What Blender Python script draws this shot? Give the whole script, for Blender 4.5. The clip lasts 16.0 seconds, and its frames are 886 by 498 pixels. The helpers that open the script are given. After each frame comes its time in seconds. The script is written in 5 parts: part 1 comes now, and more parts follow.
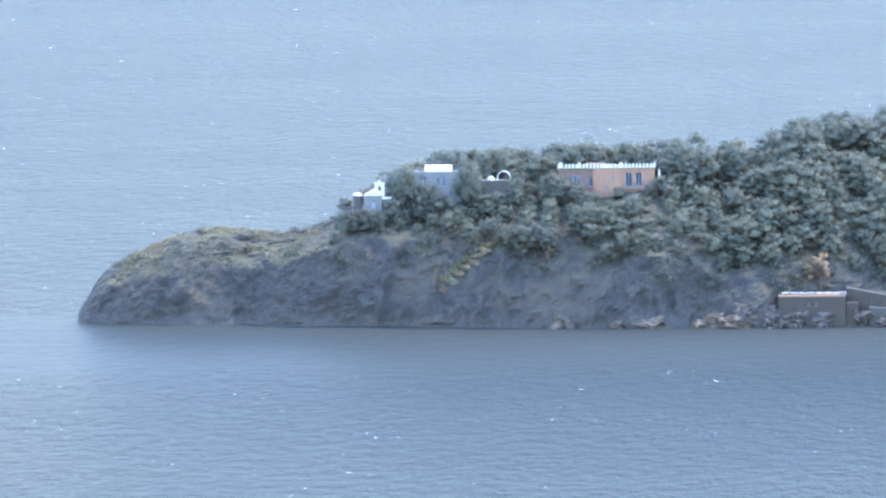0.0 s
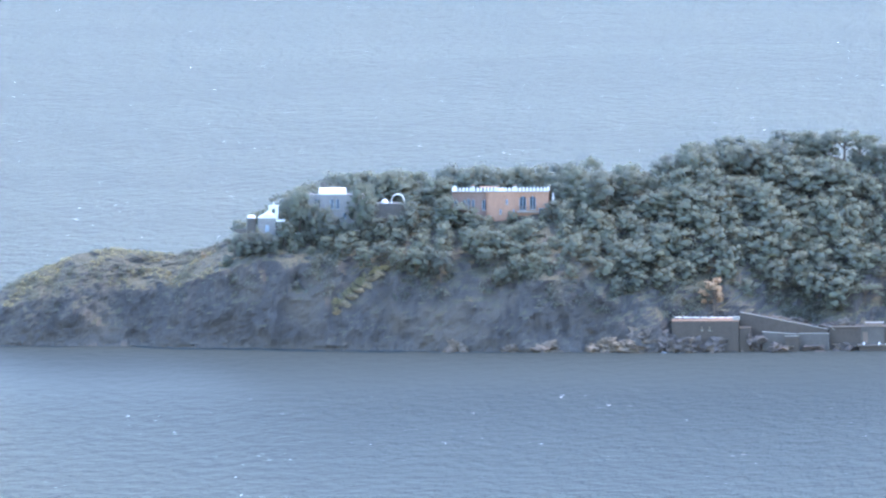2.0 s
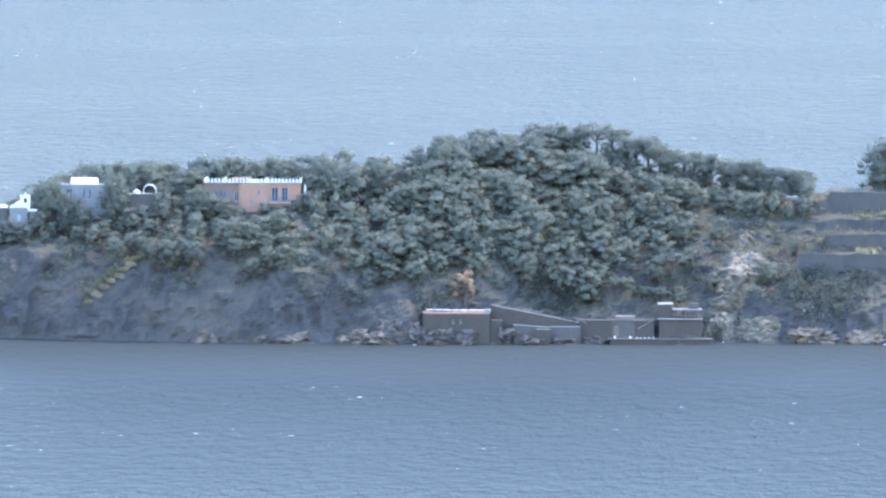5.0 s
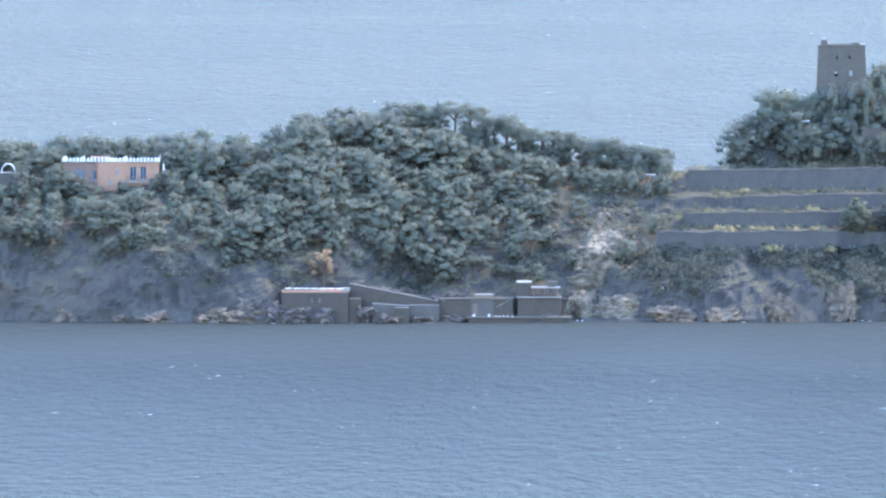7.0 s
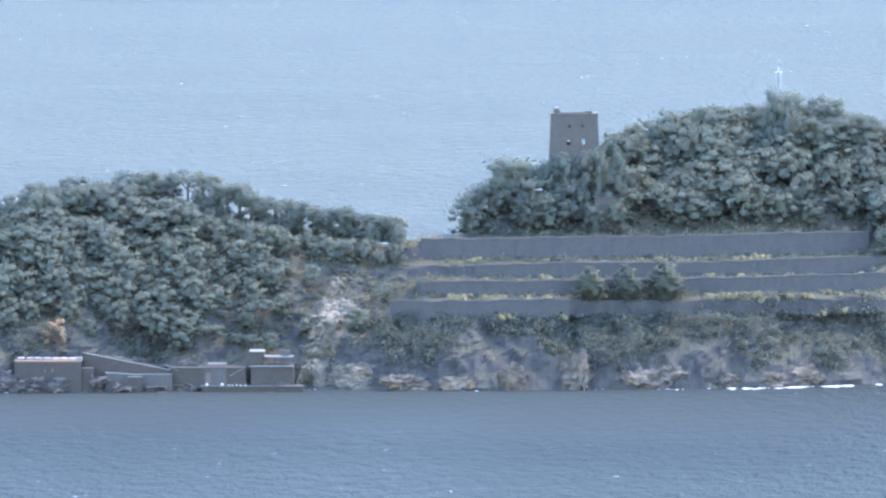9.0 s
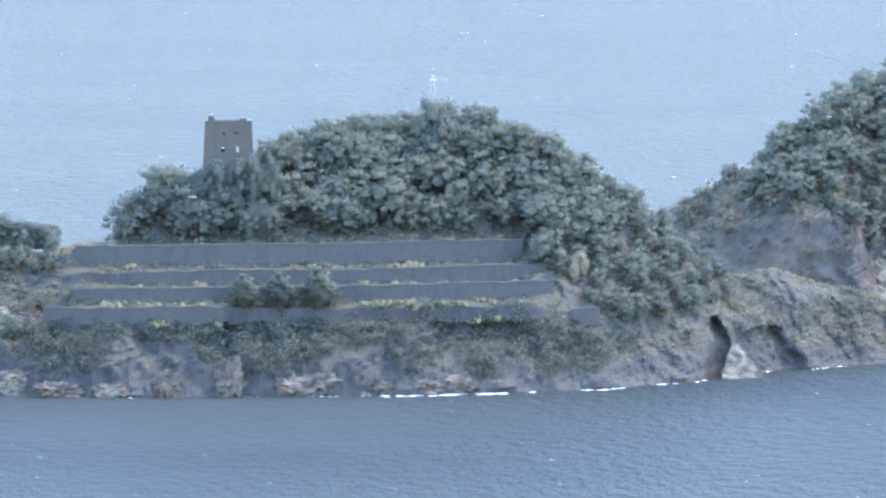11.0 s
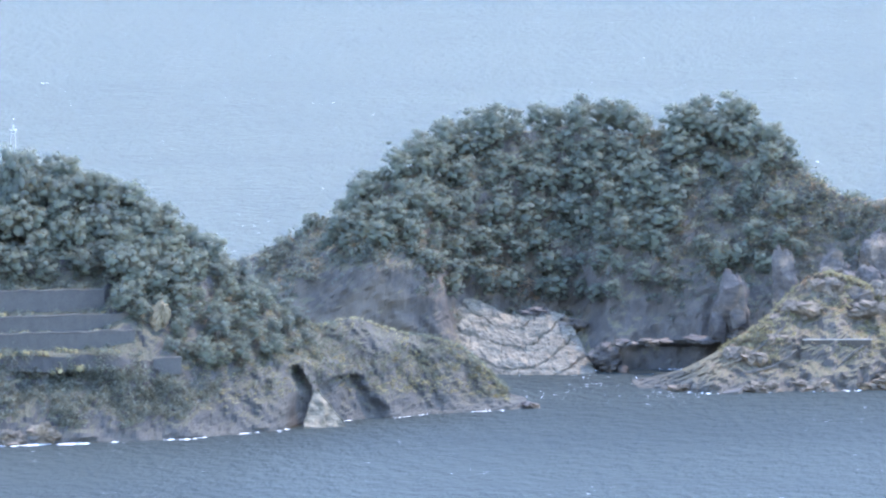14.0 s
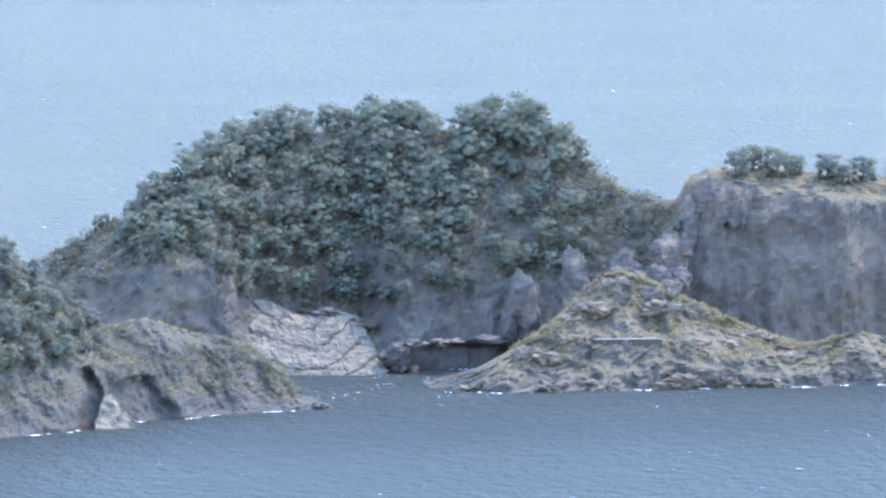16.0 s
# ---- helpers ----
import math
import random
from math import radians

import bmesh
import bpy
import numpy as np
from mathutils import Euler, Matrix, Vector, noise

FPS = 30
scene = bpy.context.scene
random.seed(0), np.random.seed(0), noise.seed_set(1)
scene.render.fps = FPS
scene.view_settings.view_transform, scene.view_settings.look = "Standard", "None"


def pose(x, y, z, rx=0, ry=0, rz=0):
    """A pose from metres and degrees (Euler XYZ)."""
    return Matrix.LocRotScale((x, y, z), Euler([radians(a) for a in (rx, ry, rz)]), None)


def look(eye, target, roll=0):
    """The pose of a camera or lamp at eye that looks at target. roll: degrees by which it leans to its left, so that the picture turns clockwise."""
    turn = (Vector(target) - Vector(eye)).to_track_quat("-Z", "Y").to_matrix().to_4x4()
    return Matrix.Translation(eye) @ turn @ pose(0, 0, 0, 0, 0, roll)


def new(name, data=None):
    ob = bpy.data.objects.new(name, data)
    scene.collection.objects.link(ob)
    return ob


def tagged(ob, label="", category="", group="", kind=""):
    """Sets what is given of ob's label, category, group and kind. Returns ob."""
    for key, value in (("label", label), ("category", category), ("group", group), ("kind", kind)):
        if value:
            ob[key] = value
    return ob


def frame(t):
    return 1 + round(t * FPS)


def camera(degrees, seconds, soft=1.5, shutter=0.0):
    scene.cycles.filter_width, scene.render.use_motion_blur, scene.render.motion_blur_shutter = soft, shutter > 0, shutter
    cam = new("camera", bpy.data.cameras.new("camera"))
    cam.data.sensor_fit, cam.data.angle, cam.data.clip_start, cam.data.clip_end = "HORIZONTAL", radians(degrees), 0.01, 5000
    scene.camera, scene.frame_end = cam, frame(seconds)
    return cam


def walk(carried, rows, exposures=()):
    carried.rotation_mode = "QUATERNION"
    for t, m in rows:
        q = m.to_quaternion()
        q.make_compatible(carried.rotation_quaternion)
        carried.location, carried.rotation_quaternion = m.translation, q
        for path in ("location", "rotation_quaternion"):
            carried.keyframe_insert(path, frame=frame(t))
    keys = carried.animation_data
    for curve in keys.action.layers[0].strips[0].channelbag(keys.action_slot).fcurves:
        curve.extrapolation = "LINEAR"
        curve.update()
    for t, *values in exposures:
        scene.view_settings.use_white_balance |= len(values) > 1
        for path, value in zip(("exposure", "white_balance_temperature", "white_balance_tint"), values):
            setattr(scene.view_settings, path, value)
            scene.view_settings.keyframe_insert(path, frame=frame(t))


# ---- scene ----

# ---- camera: a long lens on a high viewpoint, panning along the islands ----
cam = camera(4.13, 16.0, soft=2.3)
EYE = (0.0, -2500.0, 210.0)


def aim(yaw, pitch, roll):
    return pose(*EYE, 90 + pitch, 0, yaw) @ pose(0, 0, 0, 0, 0, -roll)


PAN = [
    (0.0, 3.5696, -4.4265, 0.74),
    (0.5, 3.4117, -4.3800, 0.55),
    (1.0, 3.2415, -4.3398, 0.46),
    (1.5, 3.1876, -4.2878, 0.45),
    (2.0, 3.0712, -4.3241, 0.42),
    (2.5, 2.8321, -4.3657, 0.28),
    (3.0, 2.6149, -4.3005, 0.17),
    (3.5, 2.3749, -4.2250, 0.16),
    (4.0, 2.1923, -4.2529, 0.15),
    (4.2, 2.1142, -4.3186, 0.10),
    (6.3, 1.7516, -4.3811, -0.10),
    (6.5, 1.6365, -4.3824, -0.02),
    (7.0, 1.2488, -4.4666, 0.00),
    (7.5, 0.9164, -4.4486, -0.01),
    (8.0, 0.5810, -4.3486, 0.01),
    (8.5, 0.2739, -4.2319, 0.10),
    (9.0, -0.0000, -4.1454, -0.00),
    (9.5, -0.4056, -4.1056, -0.07),
    (10.0, -0.8517, -4.1578, -0.06),
    (10.2, -1.0292, -4.1816, -0.03),
    (12.3, -2.5095, -3.9579, -0.25),
    (12.5, -2.6722, -3.9709, -0.11),
    (13.0, -2.9568, -4.0318, -0.12),
    (13.5, -3.2921, -3.9657, -0.08),
    (14.0, -3.5733, -3.8731, -0.10),
    (14.5, -3.8649, -3.8451, -0.09),
    (15.0, -4.0826, -3.8559, -0.08),
    (15.5, -4.3110, -3.8934, 0.00),
    (16.0, -4.5514, -3.8703, 0.03),
]
walk(cam, [(t, aim(a, b, c)) for t, a, b, c in PAN], [(0.0, 3.74, 5850, 15), (16.0, 3.74, 5850, 15)])

# ---- world, sun ----
SUN_AZ, SUN_EL = radians(50), radians(56)      # from +y towards +x, and above the sea
world = bpy.data.worlds.new("sky")
scene.world = world
world.use_nodes = True
wn = world.node_tree
sky = wn.nodes.new("ShaderNodeTexSky")
sky.sky_type, sky.sun_disc = "NISHITA", False
sky.sun_elevation, sky.sun_rotation = SUN_EL, SUN_AZ
sky.air_density, sky.dust_density, sky.ozone_density = 1.2, 0.4, 3.0
wn.nodes["Background"].inputs["Strength"].default_value = 0.15
wn.links.new(sky.outputs[0], wn.nodes["Background"].inputs[0])
lamp = bpy.data.lights.new("sun", "SUN")
lamp.energy, lamp.angle, lamp.color = 0.75, radians(2.0), (1.0, 0.79, 0.5)
sun = new("sun", lamp)
to_sun = Vector((math.sin(SUN_AZ) * math.cos(SUN_EL), math.cos(SUN_AZ) * math.cos(SUN_EL), math.sin(SUN_EL)))
sun.matrix_world = look(to_sun * 900, (0, 0, 0))


# ---- materials ----
def material(name):
    m = bpy.data.materials.new(name)
    m.use_nodes = True
    return m, m.node_tree.nodes, m.node_tree.links, m.node_tree.nodes["Principled BSDF"]


def tex(nodes, links, kind, scale, detail=5.0, stretch=None, rough=0.55):
    coords = nodes.new("ShaderNodeNewGeometry").outputs["Position"]
    if stretch:
        mp = nodes.new("ShaderNodeMapping")
        mp.inputs["Scale"].default_value = stretch
        links.new(coords, mp.inputs["Vector"])
        coords = mp.outputs[0]
    n = nodes.new(kind)
    n.inputs["Scale"].default_value = scale
    if kind == "ShaderNodeTexNoise":
        n.inputs["Detail"].default_value, n.inputs["Roughness"].default_value = detail, rough
    links.new(coords, n.inputs["Vector"])
    return n


def ramp(nodes, links, value, stops):
    r = nodes.new("ShaderNodeValToRGB")
    while len(r.color_ramp.elements) < len(stops):
        r.color_ramp.elements.new(0.5)
    for e, (p, c) in zip(r.color_ramp.elements, stops):
        e.position = p
        e.color = (*c, 1) if len(c) == 3 else c
    links.new(value, r.inputs[0])
    return r.outputs[0]


def mix(nodes, links, fac, a, b, mode="MIX"):
    m = nodes.new("ShaderNodeMix")
    m.data_type, m.blend_type = "RGBA", mode
    for sock, v in ((m.inputs[0], fac), (m.inputs[6], a), (m.inputs[7], b)):
        if isinstance(v, (int, float)):
            sock.default_value = v
        elif isinstance(v, tuple):
            sock.default_value = (*v, 1)
        else:
            links.new(v, sock)
    return m.outputs[2]


def calc(nodes, links, op, a, b=0.0, clamp=False):
    m = nodes.new("ShaderNodeMath")
    m.operation, m.use_clamp = op, clamp
    for sock, v in ((m.inputs[0], a), (m.inputs[1], b)):
        if isinstance(v, (int, float)):
            sock.default_value = v
        else:
            links.new(v, sock)
    return m.outputs[0]


def smooth(nodes, links, value, lo, hi):
    m = nodes.new("ShaderNodeMapRange")
    m.interpolation_type = "SMOOTHSTEP"
    m.inputs["From Min"].default_value, m.inputs["From Max"].default_value = lo, hi
    links.new(value, m.inputs["Value"])
    return m.outputs[0]


def relief(nodes, links, bsdf, height, strength, distance):
    b = nodes.new("ShaderNodeBump")
    b.inputs["Strength"].default_value, b.inputs["Distance"].default_value = strength, distance
    links.new(height, b.inputs["Height"])
    links.new(b.outputs[0], bsdf.inputs["Normal"])
    return b


def make_ground(name, pale=(1.0, 1.0, 1.0)):
    """Limestone with dry grass and scrub where it lies flat enough, dark and wet at the waterline."""
    m, n, l, p = material(name)
    big = tex(n, l, "ShaderNodeTexNoise", 0.07, 4)
    strata = tex(n, l, "ShaderNodeTexNoise", 0.5, 9, (1.0, 1.0, 0.4), 0.7)
    fine = tex(n, l, "ShaderNodeTexNoise", 2.2, 6)
    rock = ramp(n, l, strata.outputs[0], [(0.3, (0.03, 0.028, 0.027)), (0.5, (0.041, 0.038, 0.036)), (0.72, (0.062, 0.055, 0.05))])
    rock = mix(n, l, smooth(n, l, big.outputs[0], 0.5, 0.66), rock, (0.06, 0.052, 0.044), "MIX")
    rock = mix(n, l, 1.0, rock, pale, "MULTIPLY")
    veg = ramp(n, l, fine.outputs[0], [(0.3, (0.036, 0.036, 0.026)), (0.5, (0.052, 0.048, 0.033)), (0.72, (0.082, 0.069, 0.046))])
    nz = n.new("ShaderNodeSeparateXYZ")
    g = n.new("ShaderNodeNewGeometry")
    l.new(g.outputs["Normal"], nz.inputs[0])
    slope = calc(n, l, "ADD", nz.outputs[2], calc(n, l, "MULTIPLY", calc(n, l, "SUBTRACT", fine.outputs[0], 0.5), 0.4))
    cover = smooth(n, l, slope, 0.58, 0.82)
    veg = mix(n, l, 1.0, veg, pale, "MULTIPLY")
    col = mix(n, l, cover, rock, veg)
    pz = n.new("ShaderNodeSeparateXYZ")
    l.new(g.outputs["Position"], pz.inputs[0])
    wet = smooth(n, l, calc(n, l, "ADD", pz.outputs[2], calc(n, l, "MULTIPLY", fine.outputs[0], 2.4)), 4.8, 1.8)
    col = mix(n, l, calc(n, l, "MULTIPLY", wet, 0.8), col, (0.055, 0.05, 0.045))
    l.new(col, p.inputs["Base Color"])
    p.inputs["Roughness"].default_value = 0.9
    p.inputs["Specular IOR Level"].default_value = 0.08
    h = calc(n, l, "ADD", strata.outputs[0], calc(n, l, "MULTIPLY", fine.outputs[0], 0.5))
    relief(n, l, p, h, 0.55, 0.8)
    return m


def make_rock(name, dark, light, rust=0.25):
    m, n, l, p = material(name)
    a = tex(n, l, "ShaderNodeTexNoise", 0.7, 7, (0.6, 0.6, 1.6), 0.65)
    b = tex(n, l, "ShaderNodeTexNoise", 0.22, 4)
    c = ramp(n, l, a.outputs[0], [(0.32, dark), (0.5, tuple((x + y) / 2 for x, y in zip(dark, light))), (0.68, light)])
    c = mix(n, l, calc(n, l, "MULTIPLY", smooth(n, l, b.outputs[0], 0.5, 0.7), rust), c, tuple(0.3 * y for y in (1.1, 0.78, 0.5)))
    l.new(c, p.inputs["Base Color"])
    p.inputs["Roughness"].default_value = 0.9
    p.inputs["Specular IOR Level"].default_value = 0.08
    relief(n, l, p, a.outputs[0], 0.9, 0.8)
    return m


def make_leaf(name, dark, light, through_light=0.42):
    m, n, l, p = material(name)
    info = n.new("ShaderNodeObjectInfo")
    g = n.new("ShaderNodeNewGeometry")
    v = tex(n, l, "ShaderNodeTexNoise", 0.11, 3)
    tufts = tex(n, l, "ShaderNodeTexNoise", 1.5, 5, None, 0.65)
    f = calc(n, l, "ADD", calc(n, l, "MULTIPLY", g.outputs["Random Per Island"], 0.22), calc(n, l, "MULTIPLY", info.outputs["Random"], 0.2))
    f = calc(n, l, "ADD", f, calc(n, l, "MULTIPLY", v.outputs[0], 0.35))
    f = calc(n, l, "ADD", f, calc(n, l, "MULTIPLY", calc(n, l, "SUBTRACT", tufts.outputs[0], 0.4), 0.8), True)
    col = ramp(n, l, f, [(0.1, dark), (0.85, light)])
    l.new(col, p.inputs["Base Color"])
    p.inputs["Roughness"].default_value = 0.85
    p.inputs["Specular IOR Level"].default_value = 0.03
    relief(n, l, p, tufts.outputs[0], 0.4, 0.4)
    t = n.new("ShaderNodeBsdfTranslucent")
    l.new(col, t.inputs[0])
    mx = n.new("ShaderNodeMixShader")
    mx.inputs[0].default_value = through_light
    l.new(p.outputs[0], mx.inputs[1])
    l.new(t.outputs[0], mx.inputs[2])
    l.new(mx.outputs[0], n["Material Output"].inputs[0])
    return m


def make_wall(name, base, stain, amount=0.5, rough=0.85, scale=0.9):
    """Rendered or stone wall: blotches, streaks and a fine grain."""
    m, n, l, p = material(name)
    a = tex(n, l, "ShaderNodeTexNoise", scale, 6, (1, 1, 0.8))
    b = tex(n, l, "ShaderNodeTexNoise", 2.6, 5)
    c = mix(n, l, calc(n, l, "MULTIPLY", smooth(n, l, a.outputs[0], 0.42, 0.68), amount), base, stain)
    c = mix(n, l, calc(n, l, "MULTIPLY", smooth(n, l, b.outputs[0], 0.4, 0.7), 0.55), c, tuple(x * 0.65 for x in base))
    info = n.new("ShaderNodeObjectInfo")
    c = mix(n, l, calc(n, l, "MULTIPLY", info.outputs["Random"], 0.25), c, tuple(x * 0.8 for x in stain))
    l.new(c, p.inputs["Base Color"])
    p.inputs["Roughness"].default_value = rough
    p.inputs["Specular IOR Level"].default_value = 0.1
    relief(n, l, p, b.outputs[0], 0.6, 0.12)
    return m


def make_plain(name, base, rough=0.6, metal=0.0):
    m, n, l, p = material(name)
    a = tex(n, l, "ShaderNodeTexNoise", 3.0, 4)
    l.new(mix(n, l, smooth(n, l, a.outputs[0], 0.4, 0.75), base, tuple(x * 0.8 for x in base)), p.inputs["Base Color"])
    p.inputs["Roughness"].default_value, p.inputs["Metallic"].default_value = rough, metal
    p.inputs["Specular IOR Level"].default_value = 0.12
    return m


def make_glass():
    m, n, l, p = material("dark_window_glass")
    p.inputs["Base Color"].default_value = (0.03, 0.04, 0.05, 1)
    p.inputs["Roughness"].default_value = 0.08
    p.inputs["Specular IOR Level"].default_value = 0.15
    return m


def make_sea():
    m, n, l, p = material("sea_water")
    g = n.new("ShaderNodeNewGeometry")
    xyz = n.new("ShaderNodeSeparateXYZ")
    l.new(g.outputs["Position"], xyz.inputs[0])
    swell = tex(n, l, "ShaderNodeTexNoise", 0.10, 2, (1.3, 0.45, 1.0))
    chop = tex(n, l, "ShaderNodeTexNoise", 0.34, 4, (0.9, 0.35, 1.0), 0.66)
    patch = tex(n, l, "ShaderNodeTexNoise", 0.009, 3, (0.35, 1.0, 1.0))
    crest = tex(n, l, "ShaderNodeTexNoise", 0.85, 2, (0.6, 0.8, 1.0), 0.5)
    spots = tex(n, l, "ShaderNodeTexNoise", 0.06, 2, (0.6, 1.0, 1.0))
    # sheltered, smoother water before the shore of the long island
    off = calc(n, l, "ADD", xyz.outputs[1], calc(n, l, "MULTIPLY", patch.outputs[0], 60.0))
    calm = calc(n, l, "MULTIPLY", smooth(n, l, off, -115, -35), smooth(n, l, off, 95, 60))
    calm = calc(n, l, "MULTIPLY", calm, smooth(n, l, xyz.outputs[0], 120, 20))
    height = calc(n, l, "ADD", calc(n, l, "MULTIPLY", swell.outputs[0], 2.0), calc(n, l, "MULTIPLY", chop.outputs[0], 5.0))
    b = relief(n, l, p, height, 1.0, 1.0)
    live = calc(n, l, "SUBTRACT", 1.0, calc(n, l, "MULTIPLY", calm, 0.72))
    live = calc(n, l, "MULTIPLY", live, calc(n, l, "ADD", 0.55, calc(n, l, "MULTIPLY", patch.outputs[0], 0.7)))
    live = calc(n, l, "MULTIPLY", live, calc(n, l, "SUBTRACT", 1.0, calc(n, l, "MULTIPLY", smooth(n, l, xyz.outputs[1], 200, 1500), 0.15)))
    live = calc(n, l, "MULTIPLY", live, calc(n, l, "ADD", 1.0, calc(n, l, "MULTIPLY", smooth(n, l, xyz.outputs[1], -60, -240), 0.3)))
    l.new(calc(n, l, "MULTIPLY", live, 0.6), b.inputs["Strength"])
    deep = mix(n, l, smooth(n, l, patch.outputs[0], 0.35, 0.65), (0.0262, 0.0304, 0.0286), (0.0314, 0.0359, 0.033))
    # ripple shading put into the colour: noise darkens patches like wave faces turned away
    faces = tex(n, l, "ShaderNodeTexNoise", 0.3, 3, (0.75, 0.42, 1.0), 0.6)
    turned = calc(n, l, "MULTIPLY", smooth(n, l, faces.outputs[0], 0.36, 0.64), calc(n, l, "SUBTRACT", 1.0, calm))
    deep = mix(n, l, calc(n, l, "MULTIPLY", turned, 0.22), deep, (0.0215, 0.027, 0.0272))
    foam = calc(n, l, "MULTIPLY", smooth(n, l, crest.outputs[0], 0.705, 0.745), smooth(n, l, spots.outputs[0], 0.52, 0.66))
    foam = calc(n, l, "MULTIPLY", foam, calc(n, l, "SUBTRACT", 1.0, calm))
    l.new(mix(n, l, foam, deep, (0.8, 0.82, 0.84)), p.inputs["Base Color"])
    l.new(calc(n, l, "ADD", 0.45, calc(n, l, "MULTIPLY", foam, 0.5)), p.inputs["Roughness"])
    p.inputs["IOR"].default_value = 1.333
    p.inputs["Specular IOR Level"].default_value = 0.0045
    return m


GROUND = make_ground("limestone_and_scrub")
PALE_GROUND = make_ground("pale_limestone_and_dry_grass", (1.5, 1.38, 1.26))
PALE_ROCK = make_rock("pale_limestone", (0.055, 0.048, 0.038), (0.17, 0.143, 0.108), 0.3)
GREY_ROCK = make_rock("grey_limestone", (0.042, 0.037, 0.035), (0.1, 0.084, 0.074), 0.3)
SHORE_ROCK = make_rock("shore_limestone", (0.05, 0.041, 0.034), (0.138, 0.11, 0.085), 0.35)
OCHRE = make_rock("ochre_rock", (0.1, 0.078, 0.05), (0.19, 0.15, 0.095), 0.4)
PINE = make_leaf("pine_needles", (0.106, 0.115, 0.111), (0.145, 0.154, 0.106), 0.5)
SCRUB = make_leaf("scrub_leaves", (0.085, 0.093, 0.084), (0.132, 0.136, 0.094), 0.5)
YELLOW = make_leaf("yellow_green_scrub", (0.155, 0.143, 0.082), (0.27, 0.23, 0.125))
RUSSET = make_leaf("russet_dry_scrub", (0.18, 0.12, 0.08), (0.34, 0.24, 0.15))
BARK = make_wall("bark", (0.075, 0.058, 0.045), (0.05, 0.04, 0.032))
PINK = make_wall("pink_render", (0.235, 0.135, 0.09), (0.185, 0.118, 0.085), 0.4)
# the same pink render, greyed and darkened to stand for shade
PINK_SHADE = make_wall("shaded_pink_render", (0.15, 0.1, 0.082), (0.12, 0.092, 0.08), 0.5)
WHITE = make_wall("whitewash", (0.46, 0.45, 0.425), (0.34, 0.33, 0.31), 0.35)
STONE = make_wall("tower_stone", (0.075, 0.065, 0.053), (0.058, 0.052, 0.043), 0.6, 0.9, 0.5)
TERRACE = make_wall("terrace_stone", (0.061, 0.056, 0.051), (0.046, 0.043, 0.041), 0.6, 0.9, 0.5)
GREYWALL = make_wall("grey_render", (0.069, 0.062, 0.055), (0.056, 0.051, 0.045), 0.5)
PALEWALL = make_wall("pale_render", (0.2, 0.19, 0.172), (0.15, 0.142, 0.13), 0.5)
TERRACOTTA = make_wall("terracotta", (0.21, 0.125, 0.085), (0.17, 0.115, 0.085), 0.5)
RUBBLE = make_wall("dark_rubble_stone", (0.056, 0.046, 0.038), (0.041, 0.036, 0.030), 0.6, 0.95, 0.6)
# white made darker: the shade on fronts is put into the colour
SHADE_WHITE = make_wall("shaded_white", (0.145, 0.14, 0.135), (0.11, 0.107, 0.104), 0.5)
TIMBER = make_plain("dark_timber", (0.12, 0.09, 0.07), 0.7)
BLUEWOOD = make_plain("blue_grey_shutter_paint", (0.18, 0.22, 0.26), 0.6)
METAL = make_plain("pale_metal", (0.25, 0.25, 0.25), 0.6, 0.1)
CANVAS = make_plain("white_canvas", (0.36, 0.355, 0.34), 0.8)
FOAM = make_plain("white_foam", (0.6, 0.62, 0.64), 0.7)
GLASS = make_glass()
SEA = make_sea()


# ---- building helpers ----
def mesh_of(name, verts, faces, mat):
    me = bpy.data.meshes.new(name)
    me.from_pydata([tuple(v) for v in verts], [], [tuple(f) for f in faces])
    me.materials.append(mat)
    me.update()
    return me


def link(name, me, parent=None, m=None, label=""):
    ob = new(name, me)
    if parent is not None:
        ob.parent = parent
    if m is not None:
        ob.matrix_basis = m
    return tagged(ob, label)


def part(name, bm, mat, parent, label=""):
    me = bpy.data.meshes.new(name)
    bm.to_mesh(me)
    bm.free()
    me.materials.append(mat)
    return link(name, me, parent, None, label)


def box(x0, x1, y0, y1, z0, z1, bevel=0.06, taper=0.0, bm=None):
    """A block with worn edges; taper draws its top in by that much on every side."""
    bm = bm or bmesh.new()
    vs = [bm.verts.new((x, y, z)) for z, t in ((z0, 0), (z1, taper)) for x, y in
          ((x0 + t, y0 + t), (x1 - t, y0 + t), (x1 - t, y1 - t), (x0 + t, y1 - t))]
    fs = [bm.faces.new([vs[i] for i in q]) for q in
          ((3, 2, 1, 0), (4, 5, 6, 7), (0, 1, 5, 4), (1, 2, 6, 5), (2, 3, 7, 6), (3, 0, 4, 7))]
    if bevel:
        bmesh.ops.bevel(bm, geom=list({e for f in fs for e in f.edges}), offset=bevel, segments=1, affect="EDGES", profile=0.7)
    return bm


def tube(bm, a, b, r0, r1, n=7):
    a, b = Vector(a), Vector(b)
    q = (b - a).to_track_quat("Z", "Y")
    rings = []
    for p, r in ((a, r0), (b, r1)):
        rings.append([bm.verts.new(p + q @ Vector((r * math.cos(i * math.tau / n), r * math.sin(i * math.tau / n), 0))) for i in range(n)])
    for i in range(n):
        bm.faces.new((rings[0][i], rings[0][(i + 1) % n], rings[1][(i + 1) % n], rings[1][i]))
    bm.faces.new(rings[1])
    bm.faces.new(rings[0][::-1])
    return bm


